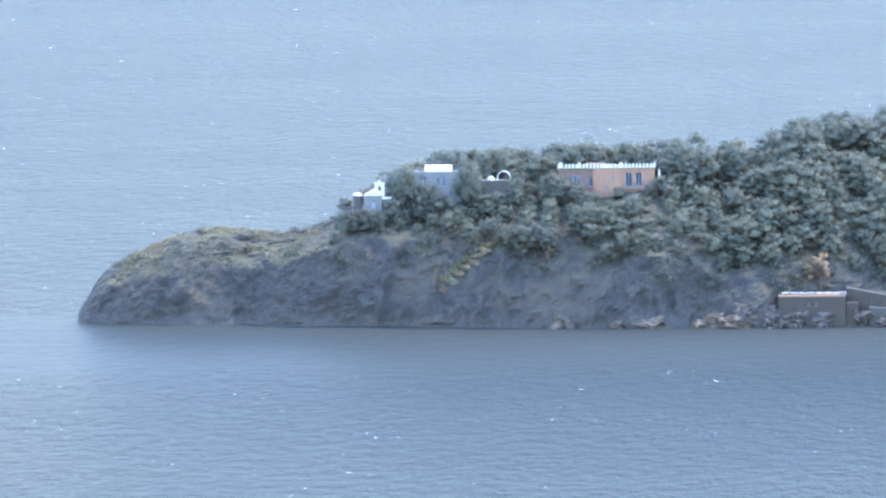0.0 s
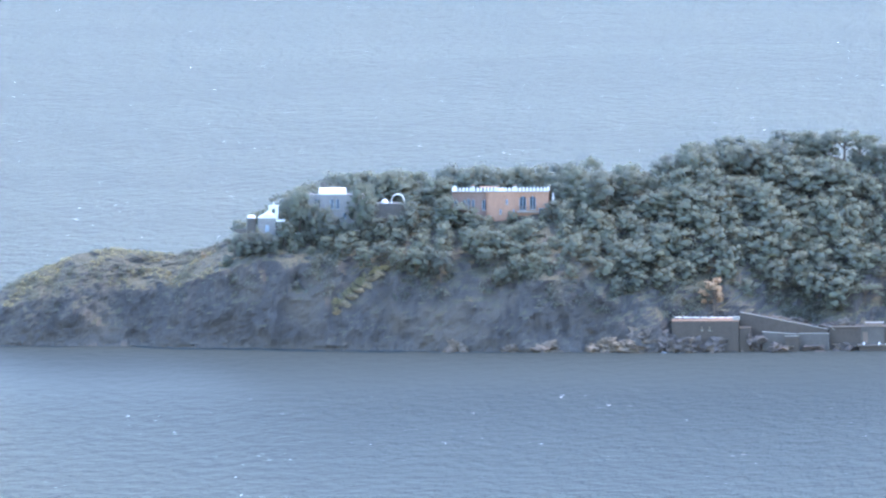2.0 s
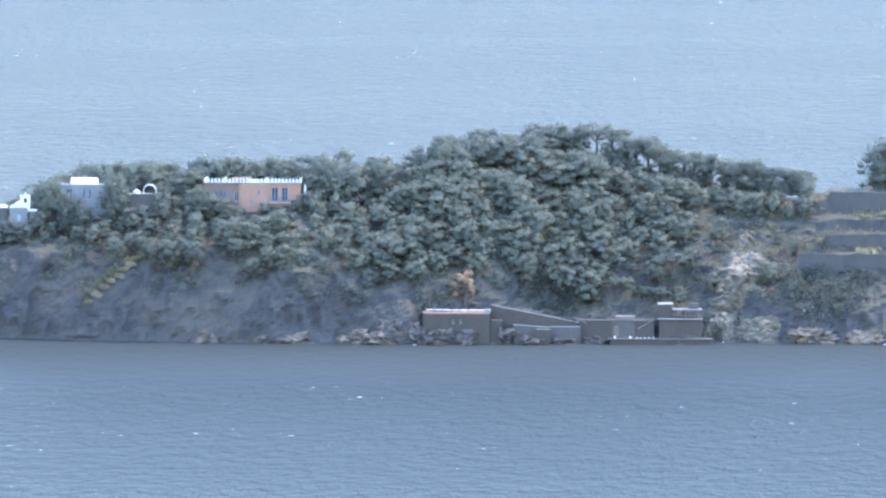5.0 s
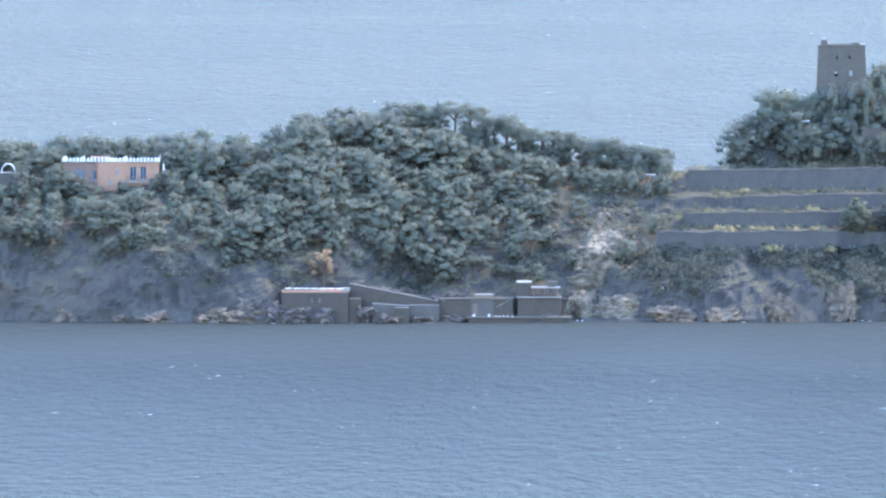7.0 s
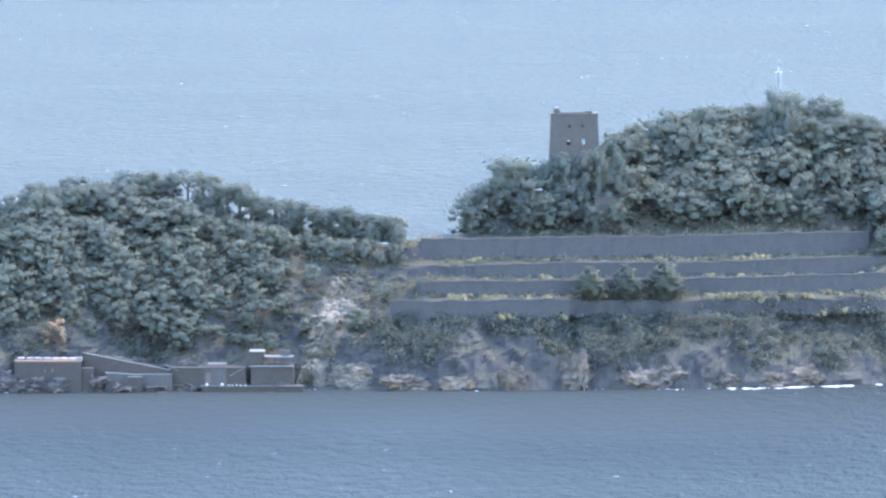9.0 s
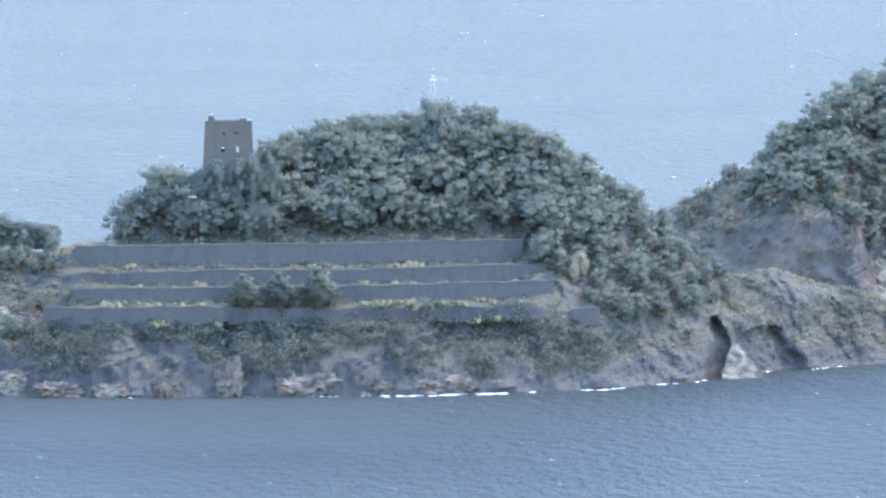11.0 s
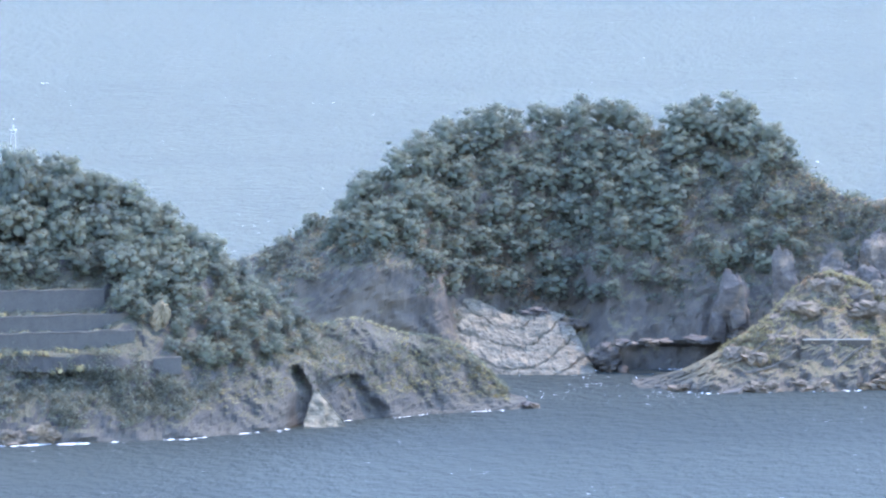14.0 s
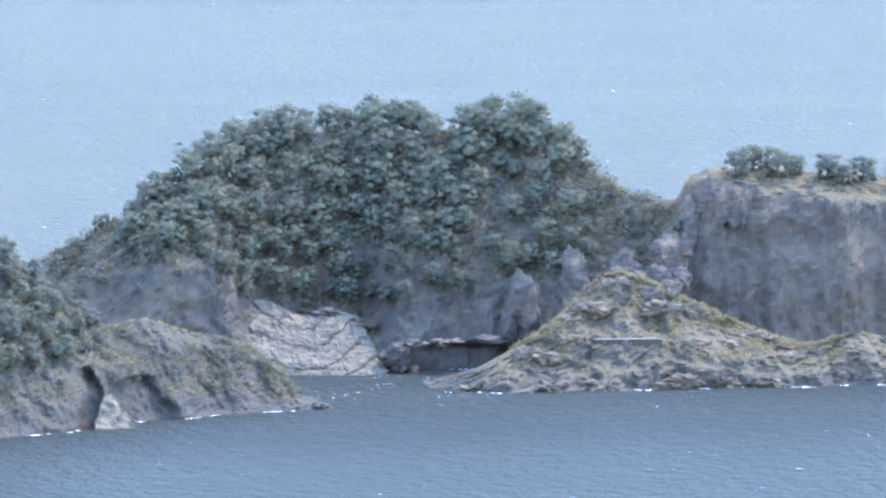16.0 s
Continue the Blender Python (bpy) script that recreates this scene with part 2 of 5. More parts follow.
def dome(bm, c, r, h, n=14, rows=5):
    rings = []
    for k in range(rows):
        a = k / rows * math.pi / 2
        rings.append([bm.verts.new((c[0] + r * math.cos(a) * math.cos(i * math.tau / n), c[1] + r * math.cos(a) * math.sin(i * math.tau / n), c[2] + h * math.sin(a))) for i in range(n)])
    top = bm.verts.new((c[0], c[1], c[2] + h))
    for u, v in zip(rings, rings[1:]):
        for i in range(n):
            bm.faces.new((u[i], u[(i + 1) % n], v[(i + 1) % n], v[i]))
    for i in range(n):
        bm.faces.new((rings[-1][i], rings[-1][(i + 1) % n], top))
    return bm


def pierced(x0, x1, z0, z1, y, thick, holes, lean=0.0):
    """An upright wall facing -y with real openings (x0, x1, z0, z1); lean narrows it towards the top."""
    xs = sorted({x0, x1, *[h[0] for h in holes], *[h[1] for h in holes]})
    zs = sorted({z0, z1, *[h[2] for h in holes], *[h[3] for h in holes]})
    bm = bmesh.new()
    mid = (x0 + x1) / 2

    def vert(i, j, k, made={}):
        t = (zs[j] - z0) / (z1 - z0)
        return bm.verts.new((mid + (xs[i] - mid) * (1 - lean * t), y + thick * k, zs[j]))

    grid = {}

    def v(i, j, k):
        if (i, j, k) not in grid:
            grid[i, j, k] = vert(i, j, k)
        return grid[i, j, k]

    solid = {(i, j) for i in range(len(xs) - 1) for j in range(len(zs) - 1)
             if not any(h[0] <= xs[i] < h[1] and h[2] <= zs[j] < h[3] for h in holes)}
    for i, j in solid:
        bm.faces.new((v(i, j, 0), v(i + 1, j, 0), v(i + 1, j + 1, 0), v(i, j + 1, 0)))
        bm.faces.new((v(i, j + 1, 1), v(i + 1, j + 1, 1), v(i + 1, j, 1), v(i, j, 1)))
        for di, dj, a, b in ((-1, 0, (i, j + 1), (i, j)), (1, 0, (i + 1, j), (i + 1, j + 1)), (0, -1, (i, j), (i + 1, j)), (0, 1, (i + 1, j + 1), (i, j + 1))):
            if (i + di, j + dj) not in solid:
                bm.faces.new((v(*a, 0), v(*a, 1), v(*b, 1), v(*b, 0)))
    return bm


def spandrel(x0, x1, ztop, y, thick, n=8):
    """Fills the upper corners of an opening so that its head is round."""
    bm = bmesh.new()
    r, mid = (x1 - x0) / 2, (x0 + x1) / 2
    for side in (-1, 1):
        pts = [(mid + side * r, ztop)] + [(mid + side * r * math.cos(a), ztop - r + r * math.sin(a)) for a in (k / n * math.pi / 2 for k in range(n + 1))]
        front = [bm.verts.new((x, y, z)) for x, z in pts]
        back = [bm.verts.new((x, y + thick, z)) for x, z in pts]
        for i in range(1, len(pts) - 1):
            q = (front[0], front[i], front[i + 1])
            bm.faces.new(q if side < 0 else q[::-1])
            bm.faces.new((front[i], back[i], back[i + 1], front[i + 1]))
    return bm


def window_in(parent, x0, x1, z0, z1, y, arched=False, wall=None, thick=0.4, paint=None):
    """A window set back in its opening: pane, frame bars and sill, and a round head where it has one."""
    w = part("window", box(x0, x1, y + 0.22, y + 0.26, z0, z1, 0), GLASS, parent)
    bm = bmesh.new()
    for a, b, c, d in ((x0, x0 + 0.1, z0, z1), (x1 - 0.1, x1, z0, z1), ((x0 + x1) / 2 - 0.05, (x0 + x1) / 2 + 0.05, z0, z1), (x0, x1, z1 - 0.1, z1), (x0, x1, z0, z0 + 0.1)):
        box(a, b, y + 0.14, y + 0.2, c, d, 0, 0, bm)
    part("window_frame", bm, paint or TIMBER, w)
    part("sill", box(x0 - 0.12, x1 + 0.12, y - 0.1, y + 0.14, z0 - 0.12, z0, 0.02), PALEWALL, w)
    if arched:
        part("arch_head", spandrel(x0, x1, z1, y + 0.004, thick), wall, w)
    return w


def empty(name, place=(0, 0, 0), label="", category="", group=""):
    ob = new(name)
    ob.location = place
    return tagged(ob, label, category, group)


# ---- the sea ----
ns = 24
sea_x, sea_y = np.linspace(-9000, 9000, ns), np.linspace(-6000, 16000, ns)
sea_v = [(x, y, 0.0) for y in sea_y for x in sea_x]
sea_f = [(j * ns + i, j * ns + i + 1, (j + 1) * ns + i + 1, (j + 1) * ns + i) for j in range(ns - 1) for i in range(ns - 1)]
tagged(link("water", mesh_of("water", sea_v, sea_f, SEA)), "rippled blue sea with small whitecaps round the islands", "sea", "", "structure")


# ---- the lie of the land: shore line, cliff, slope, ridge along x ----
def line(pairs, soft=2.5):
    px, py = [p[0] for p in pairs], [p[1] for p in pairs]

    def at(x):
        x = np.asarray(x, float)
        return sum(np.interp(x + k * soft, px, py) for k in (-1, -0.5, 0, 0.5, 1)) / 5
    return at


A_SHORE = line([(-233, 20), (-230, 17), (-224, 13), (-202, 11), (-185, 7), (-166, 3), (-148, -1), (-120, -6), (-90, -7), (-63, -2), (-28, 0), (3, -2),
                (25, 0), (48, 3), (65, 6), (80, 10), (91, 14), (108, 23), (126, 42), (140, 60), (158, 80), (174, 90), (181, 96)])
A_CLIFF = line([(-233, 0), (-230.5, 4), (-226, 7), (-218, 10), (-206, 12), (-190, 12), (-183, 15), (-172, 18), (-160, 17), (-135, 15), (-110, 13.5), (-90, 10), (-60, 7), (-40, 8),
                (-25, 9), (-12, 10), (5, 11), (40, 12), (70, 10), (90, 9), (108, 8), (122, 10), (132, 12), (140, 10), (150, 8), (165, 6.5), (174, 4), (181, 0)])
A_CDEEP = line([(-233, 2), (-226, 4), (-200, 5), (-150, 6), (-90, 7), (-60, 7), (0, 7), (60, 7), (90, 8), (108, 10), (126, 9), (140, 8), (165, 7), (181, 3)])
A_RIDGE = line([(-233, 0), (-231.5, 5), (-229.5, 8.4), (-226, 11.6), (-218, 14.8), (-213, 17.4), (-203, 18.5), (-194, 17), (-186, 18), (-180, 20.5), (-172, 23.5), (-160, 26), (-148, 28.5), (-130, 28), (-112, 30),
                (-98, 28.5), (-90, 32), (-82, 35), (-68, 36.5), (-55, 36.5), (-44, 33), (-36, 31), (-22, 28.8), (-10, 27.8), (4, 28.2), (8, 30), (14, 34), (24, 37), (40, 43), (55, 46), (70, 48.5),
                (82, 48.6), (90, 44.4), (101, 39), (110, 34.6), (119, 28), (127, 22.5), (134, 18.5), (142, 20.5), (152, 16.5), (164, 14), (171, 9), (175, 4), (181, 0.3)])
A_DEEP = line([(-233, 5), (-224, 16), (-200, 24), (-170, 28), (-130, 34), (-90, 42), (-60, 46), (-25, 40), (0, 36), (12, 44), (25, 58), (70, 70), (90, 60), (108, 46), (126, 32), (140, 24), (165, 14), (181, 5)])
A_STEPS = line([(-9, 0), (-4, 1), (88, 1), (97, 0)], 0.6)       # where the slope is terraced
STEPS = [(12.0, 14.2), (12.6, 17.2), (19.4, 17.8), (20.0, 20.6), (26.4, 21.0), (27.0, 23.6), (34.6, 24.4), (35.2, 28.3), (42.0, 29.0)]

B_SHORE = line([(98, 205), (125, 196), (150, 190), (172, 189), (186, 190), (200, 194), (214, 197), (232, 199), (250, 196), (275, 190), (300, 190), (345, 195)])
B_CLIFF = line([(98, 0), (112, 8), (128, 14), (138, 20), (152, 24), (166, 19), (172, 12), (186, 11), (200, 11), (208, 14), (222, 17), (240, 18), (258, 20), (267, 24), (271, 36), (276, 39), (310, 37), (345, 28)], 1.2)
B_CDEEP = line([(98, 6), (130, 7), (165, 6), (173, 18), (188, 23), (199, 20), (206, 6), (235, 6), (262, 8), (268, 8), (272, 3.5), (345, 4)])
B_RIDGE = line([(98, 2), (118, 20), (131, 26.2), (142, 30.5), (147, 33.5), (154, 38), (162, 43), (172, 47.5), (186, 50), (200, 51.6), (210, 50.8), (216, 49.6), (226, 52.4), (238, 51.2), (247, 46), (253, 41.2), (259, 37), (268, 36.4), (271, 42),
                (277, 44), (295, 43.5), (318, 41), (345, 30)], 1.2)
B_DEEP = line([(98, 20), (140, 24), (162, 38), (172, 52), (198, 54), (212, 44), (245, 32), (262, 22), (280, 20), (345, 24)])

C_SHORE = line([(208, 150), (214, 143), (223, 132), (237, 138), (255, 141), (274, 146), (291, 145), (312, 152), (330, 160)])
C_CLIFF = line([(208, 0), (214, 1.5), (224, 3.5), (240, 5), (262, 5.5), (284, 4.5), (293, 4), (300, 6), (312, 5), (330, 0)])
C_CDEEP = line([(208, 3), (240, 6), (300, 5), (330, 4)])
C_RIDGE = line([(208, 0), (214, 2.2), (222, 6), (230, 10.5), (238, 16), (246, 22), (250, 24), (257, 22), (266, 17.5), (276, 13), (285, 9.5), (291, 7.5), (296, 9), (301, 10.5), (307, 9.5), (314, 6), (330, 0)])
C_DEEP = line([(208, 4), (225, 20), (250, 30), (285, 22), (300, 14), (330, 6)])
NO_STEPS = line([(0, 0), (1, 0)])
STATIONS = np.array([0.0, 0.13, 0.26, 0.38, 0.5, 0.62, 0.74, 0.86, 0.94])


class Land:
    """A sheet of ground: columns along x, each a profile from below the front shore over the ridge to the back."""

    def __init__(self, x0, x1, step, shore, cliff, cdeep, ridge, deep, steps, back, rough, seed, hollows=()):
        self.shore, self.cliff, self.cdeep, self.ridge, self.deep, self.steps, self.back = shore, cliff, cdeep, ridge, deep, steps, back
        self.rough, self.seed, self.hollows = rough, seed, hollows
        self.xs = np.arange(x0, x1 + step / 2, step)
        self.knots = [self.profile(x) for x in self.xs]

    def profile(self, x):
        c, cd, r, d, w = (float(f(x)) for f in (self.cliff, self.cdeep, self.ridge, self.deep, self.steps))
        r = max(r, c * 0.98)
        d = max(d, cd + 1.0)
        free = [(cd + (d - cd) * s, c + (r - c) * (s ** 0.85)) for s in STATIONS]
        mixd = [(a[0] * (1 - w) + b[0] * w, a[1] * (1 - w) + b[1] * w) for a, b in zip(free, STEPS)]
        return np.array([(-5, -3.5), (-0.4, -0.6), (0, 0), (cd * 0.45, c * 0.55)] + mixd + [(d, r), (d + 3, r - 0.3), (d + self.back * 0.5, r * 0.55), (d + self.back, -3)])

    def spot(self, x, d):
        """The ground at distance d behind the shore, before its roughness."""
        k = self.profile(x)
        return Vector((x, float(self.shore(x)) + d, float(np.interp(d, k[:, 0], k[:, 1]))))

    def warp(self, p, flat):
        """Crags and hollows: broad ones, then strata, then small lumps."""
        q = Vector((p[0], p[1], p[2] * 0.75))
        a = noise.fractal(q * 0.055 + Vector((self.seed, 0, 0)), 0.9, 2.1, 3)
        b = noise.ridged_multi_fractal(q * 0.16 + Vector((0, self.seed, 0)), 0.9, 2.2, 4, 1.0, 2.0) - 1.2
        c = noise.fractal(Vector((p[0] * 0.6, p[1] * 0.6, p[2] * 0.6)) + Vector((0, 0, self.seed)), 0.8, 2.0, 4)
        ribs = noise.fractal(Vector((p[0] * 0.11, p[1] * 0.05, p[2] * 0.03 + self.seed)), 0.9, 2.2, 3)
        push = (a * 2.2 + b * 1.0 + c * 0.45 + ribs * 2.8) * self.rough * flat
        for x, w, top, deep in self.hollows:
            x += 1.6 * noise.noise(Vector((x, p[2] * 0.22, 0)))
            push -= deep * math.exp(-((p[0] - x) / (w * max(0.3, 1.2 - 0.8 * p[2] / top))) ** 4) * max(0.0, min(1.0, (top - p[2]) * 0.8))
        return (a * 0.5 * self.rough * flat, -push, (b * 0.2 + c * 0.2) * self.rough * flat)

    def build(self, name, rows, label, mat):
        verts, n = [], len(self.xs)
        for x, k in zip(self.xs, self.knots):
            seg = np.hypot(np.diff(k[:, 0]), np.diff(k[:, 1])) * np.r_[0.6, np.ones(len(k) - 4), 0.35, 0.35]
            s = np.r_[0, np.cumsum(seg)]
            u = np.linspace(0, s[-1], rows)
            ds, zs = np.interp(u, s, k[:, 0]), np.interp(u, s, k[:, 1])
            sh, w = float(self.shore(x)), float(self.steps(x))
            for d, z in zip(ds, zs):
                p = (x, sh + d, z)
                flat = 1.0
                if w > 0 and 11.5 < d < 46:
                    flat = 1 - 0.9 * w
                if z < 0.5:
                    flat *= 0.7
                o = self.warp(p, flat)
                verts.append((p[0] + o[0], p[1] + o[1], p[2] + (o[2] if z > 0.3 else 0)))
        faces = [(i * rows + j, (i + 1) * rows + j, (i + 1) * rows + j + 1, i * rows + j + 1) for i in range(n - 1) for j in range(rows - 1)]
        return tagged(link(name, mesh_of(name, verts, faces, mat)), label, "island", "", "structure")


LONG = Land(-233, 181, 0.6, A_SHORE, A_CLIFF, A_CDEEP, A_RIDGE, A_DEEP, A_STEPS, 45, 1.0, 3.0, [(129.6, 2.7, 12.5, 5), (139.5, 7.5, 9.5, 4.5)])
ROUND = Land(98, 345, 0.7, B_SHORE, B_CLIFF, B_CDEEP, B_RIDGE, B_DEEP, NO_STEPS, 45, 1.0, 11.0, [(220, 16, 6.0, 4), (187, 24, 26, 3)])
SPUR = Land(208, 330, 0.6, C_SHORE, C_CLIFF, C_CDEEP, C_RIDGE, C_DEEP, NO_STEPS, 28, 1.5, 23.0)
LONG.build("ground_long_island", 110, "long wooded limestone island with grey cliffs", GROUND)
ROUND.build("ground_round_island", 110, "domed limestone islet with sheer shaded cliffs", PALE_GROUND)
SPUR.build("ground_spur", 90, "low rocky spur with dry grass and paths", PALE_GROUND)


# ---- plants ----
def ico(level):
    bm = bmesh.new()
    bmesh.ops.create_icosphere(bm, subdivisions=level, radius=1.0)
    bm.verts.ensure_lookup_table()
    got = np.array([v.co for v in bm.verts]), np.array([[v.index for v in f.verts] for f in bm.faces])
    bm.free()
    return got


ICO = {k: ico(k) for k in (1, 2)}


def leaf_cloud(rng, lobes, per, size, squash=1.0, level=1, core=0.66, inner=0.5, outer=1.22):
    """Foliage over lobes (centre, radius): a dense lumpy heart in each, and small leaf sprays round it.
    Gives the sprays (four corners and a shading normal), the hearts' points with normals, and their faces."""
    out, hearts, tris, count = [], [], [], 0
    mid = np.mean([c for c, r in lobes], 0) - np.array((0, 0, 0.6))
    flat = np.array((1, 1, squash))
    base, faces = ICO[max(level, 1)]
    for c, r in lobes:
        c = np.array(c)
        lump = np.array([1 + 0.42 * noise.noise(Vector(v * 1.9 + c * 3.1)) for v in base])[:, None]
        pos = c + base * lump * r * core * flat
        whole = pos - mid
        whole /= np.linalg.norm(whole, axis=1)[:, None] + 1e-6
        nrm = base * 0.4 + whole * 0.6
        nrm /= np.linalg.norm(nrm, axis=1)[:, None]
        if level:
            hearts.append(np.stack([pos, nrm], 1))
            tris.append(faces + count)
            count += len(base)
        n = max(6, int(per * r * r))
        v = rng.normal(size=(n, 3))
        v /= np.linalg.norm(v, axis=1)[:, None]
        v[:, 2] = np.where(v[:, 2] < -0.5, -v[:, 2], v[:, 2])
        pos = c + v * r * flat * rng.uniform(inner, outer, (n, 1))
        nrm = v + rng.normal(scale=0.6, size=(n, 3))
        nrm /= np.linalg.norm(nrm, axis=1)[:, None]
        a = np.cross(nrm, rng.normal(size=(n, 3)))
        a /= np.linalg.norm(a, axis=1)[:, None]
        b = np.cross(nrm, a)
        s = size * rng.uniform(0.6, 1.35, (n, 1))
        t = s * rng.uniform(0.5, 0.9, (n, 1))
        whole = pos - mid
        whole /= np.linalg.norm(whole, axis=1)[:, None] + 1e-6
        soft = v * 0.22 + whole * 0.4 + nrm * 0.1
        soft /= np.linalg.norm(soft, axis=1)[:, None]
        out.append(np.stack([pos - a * s, pos - b * t * 0.7, pos + a * s + nrm * t * 0.25, pos + b * t, soft], 1))
    if not hearts:
        return np.concatenate(out), np.zeros((0, 2, 3)), np.zeros((0, 3), int)
    return np.concatenate(out), np.concatenate(hearts), np.concatenate(tris)


def placed(cloud, turn, scale, place):
    """Foliage turned about z, scaled and moved; its normals only turn."""
    c, s = math.cos(turn), math.sin(turn)
    spin = np.array(((c, s, 0), (-s, c, 0), (0, 0, 1)))
    q, h = cloud[0] @ spin, cloud[1] @ spin
    q[:, :4] = q[:, :4] * np.asarray(scale) + np.asarray(place)
    h[:, 0] = h[:, 0] * np.asarray(scale) + np.asarray(place)
    return q, h, cloud[2]


def gathered(clouds):
    base = np.cumsum([0] + [len(c[1]) for c in clouds[:-1]])
    return np.concatenate([c[0] for c in clouds]), np.concatenate([c[1] for c in clouds]), np.concatenate([c[2] + b for c, b in zip(clouds, base)])


def cloud_mesh(name, cloud, mat):
    """One mesh of leaf sprays and hearts, shaded softly as the mass that they form."""
    sprays, hearts, tris = cloud
    n, m, k = len(sprays), len(hearts), len(tris)
    me = bpy.data.meshes.new(name)
    me.vertices.add(n * 4 + m)
    me.vertices.foreach_set("co", np.concatenate([sprays[:, :4].reshape(-1, 3), hearts[:, 0]]).astype(np.float32).ravel())
    me.loops.add(n * 4 + k * 3)
    me.loops.foreach_set("vertex_index", np.concatenate([np.arange(n * 4), (tris + n * 4).ravel()]).astype(np.int32))
    me.polygons.add(n + k)
    me.polygons.foreach_set("loop_start", np.concatenate([np.arange(n) * 4, n * 4 + np.arange(k) * 3]).astype(np.int32))
    me.polygons.foreach_set("use_smooth", np.ones(n + k, dtype=bool))
    me.materials.append(mat)
    me.update(calc_edges=True)
    at = me.attributes.new("custom_normal", "FLOAT_VECTOR", "POINT")
    at.data.foreach_set("vector", np.concatenate([np.repeat(sprays[:, 4], 4, axis=0), hearts[:, 1]]).astype(np.float32).ravel())
    return me


def pine_lobes(rng, kind):
    """Crown lobes of a tree about 6 m high, its foot at the origin."""
    if kind == "umbrella":
        n, zc, spread = 15, 4.5, 2.7
        return [((spread * math.sqrt(rng.uniform(0.05, 1)) * math.cos(a), spread * math.sqrt(rng.uniform(0.05, 1)) * math.sin(a), zc + rng.uniform(-0.9, 0.8)), rng.uniform(0.6, 1.05)) for a in rng.uniform(0, math.tau, n)]
    if kind == "cypress":
        return [((rng.uniform(-0.3, 0.3), rng.uniform(-0.3, 0.3), z), 1.45 * (1 - (z / 6.6) ** 1.6) + 0.25) for z in np.linspace(0.8, 6.0, 9)]
    lobes = []
    for k in range(18):
        z = 0.9 + 4.8 * (k + rng.uniform(0, 1)) / 18
        reach = 2.3 * math.sin(math.pi * min(1, (z - 0.1) / 6.6)) ** 0.7
        a, q = k * 2.4 + rng.uniform(-0.5, 0.5), reach * rng.uniform(0.55, 1.0)
        lobes.append(((q * math.cos(a), q * math.sin(a), z), rng.uniform(0.5, 1.15)))
    return lobes + [((0, 0, 5.3), 1.05), ((0, 0, 3.4), 1.5)]


def trunk_mesh(rng, lobes, height, lean):
    bm = bmesh.new()
    top = Vector((lean, 0.1, height))
    knee = Vector((lean * 0.3, 0, height * 0.5))
    tube(bm, (0, 0, -1.2), knee, 0.24, 0.18)
    tube(bm, knee, top, 0.18, 0.09)
    for c, r in lobes[:7]:
        z = max(0.9, c[2] - 1.6)
        base = knee.lerp(top, min(0.95, max(0, (z - knee.z) / (top.z - knee.z)))) if z > knee.z else knee * (z / knee.z)
        tube(bm, base, c, 0.08, 0.03, 5)
    me = bpy.data.meshes.new("trunk")
    bm.to_mesh(me)
    bm.free()
    me.materials.append(BARK)
    return me


rng = np.random.default_rng(5)
KINDS = ["pine", "pine", "pine", "pine", "pine", "pine", "umbrella", "umbrella", "umbrella"]
CROWNS, TRUNKS, QUADS = [], [], []
for kind in KINDS:
    lobes = pine_lobes(rng, kind)
    flat, heart = (0.76, 0.6) if kind == "pine" else (0.55, 0.5)
    q = leaf_cloud(rng, lobes, 84, 0.155, flat, 1, heart, 0.42, 1.38)
    QUADS.append(leaf_cloud(rng, lobes, 44, 0.195, flat, 1, heart, 0.42, 1.38))
    CROWNS.append(cloud_mesh("crown", q, PINE))
    TRUNKS.append(trunk_mesh(rng, lobes, 4.6, rng.uniform(-0.5, 0.5)))
cyp = pine_lobes(rng, "cypress")
CYPRESS_CROWN, CYPRESS_TRUNK = cloud_mesh("crown", leaf_cloud(rng, cyp, 60, 0.26, 1.0), SCRUB), trunk_mesh(rng, cyp[:2], 4.5, 0.0)

TREE_LABEL = {"pine": "dense dark green pine on the wooded island slope", "umbrella": "open flat-topped pine with bare leaning trunk"}


def plant(kind_index, place, size, turn, wide=1.0):
    kind = KINDS[kind_index]
    t = empty("pine_tree", place, TREE_LABEL[kind], "tree", "pines of the islands")
    t.rotation_euler = (0, 0, turn)
    t.scale = (size * wide, size * wide, size)
    link("trunk", TRUNKS[kind_index], t)
    link("crown", CROWNS[kind_index], t)
    return t


# Where trees grow, and how high (metres); buildings and openings stay clear.
A_TALL = line([(-180, 2.6), (-172, 4.2), (-160, 5.5), (-100, 6.0), (-88, 7.4), (-60, 7.6), (-30, 6.2), (-12, 5.5), (4, 8.0), (9, 11.5), (18, 10.5), (26, 8.2), (60, 10.0), (90, 8.8), (110, 7), (125, 5.5), (135, 3)])
A_THICK = line([(-184, 0.0), (-178, 0.5), (-166, 0.9), (-150, 1.0), (-45, 1.0), (-37, 0.85), (-30, 0.3), (-20, 0.12), (-8, 0.04), (3, 0.0), (6, 0.9), (10, 1), (110, 1), (122, 0.9), (130, 0.6), (135, 0.0)], 0.5)
BUILT = [(-164, -142, 18.5, 27), (-134.5, -112.5, 20.5, 32), (-175.5, -167.5, 15, 24), (21.5, 33.5, 48, 62), (30.5, 36.5, 42, 48), (16.5, 21.5, 41, 47), (-134, -128, 2, 13.5), (-28, -17.5, -6, 19), (-84, -74, -10, 5.5), (96.5, 102.5, 26, 43)]
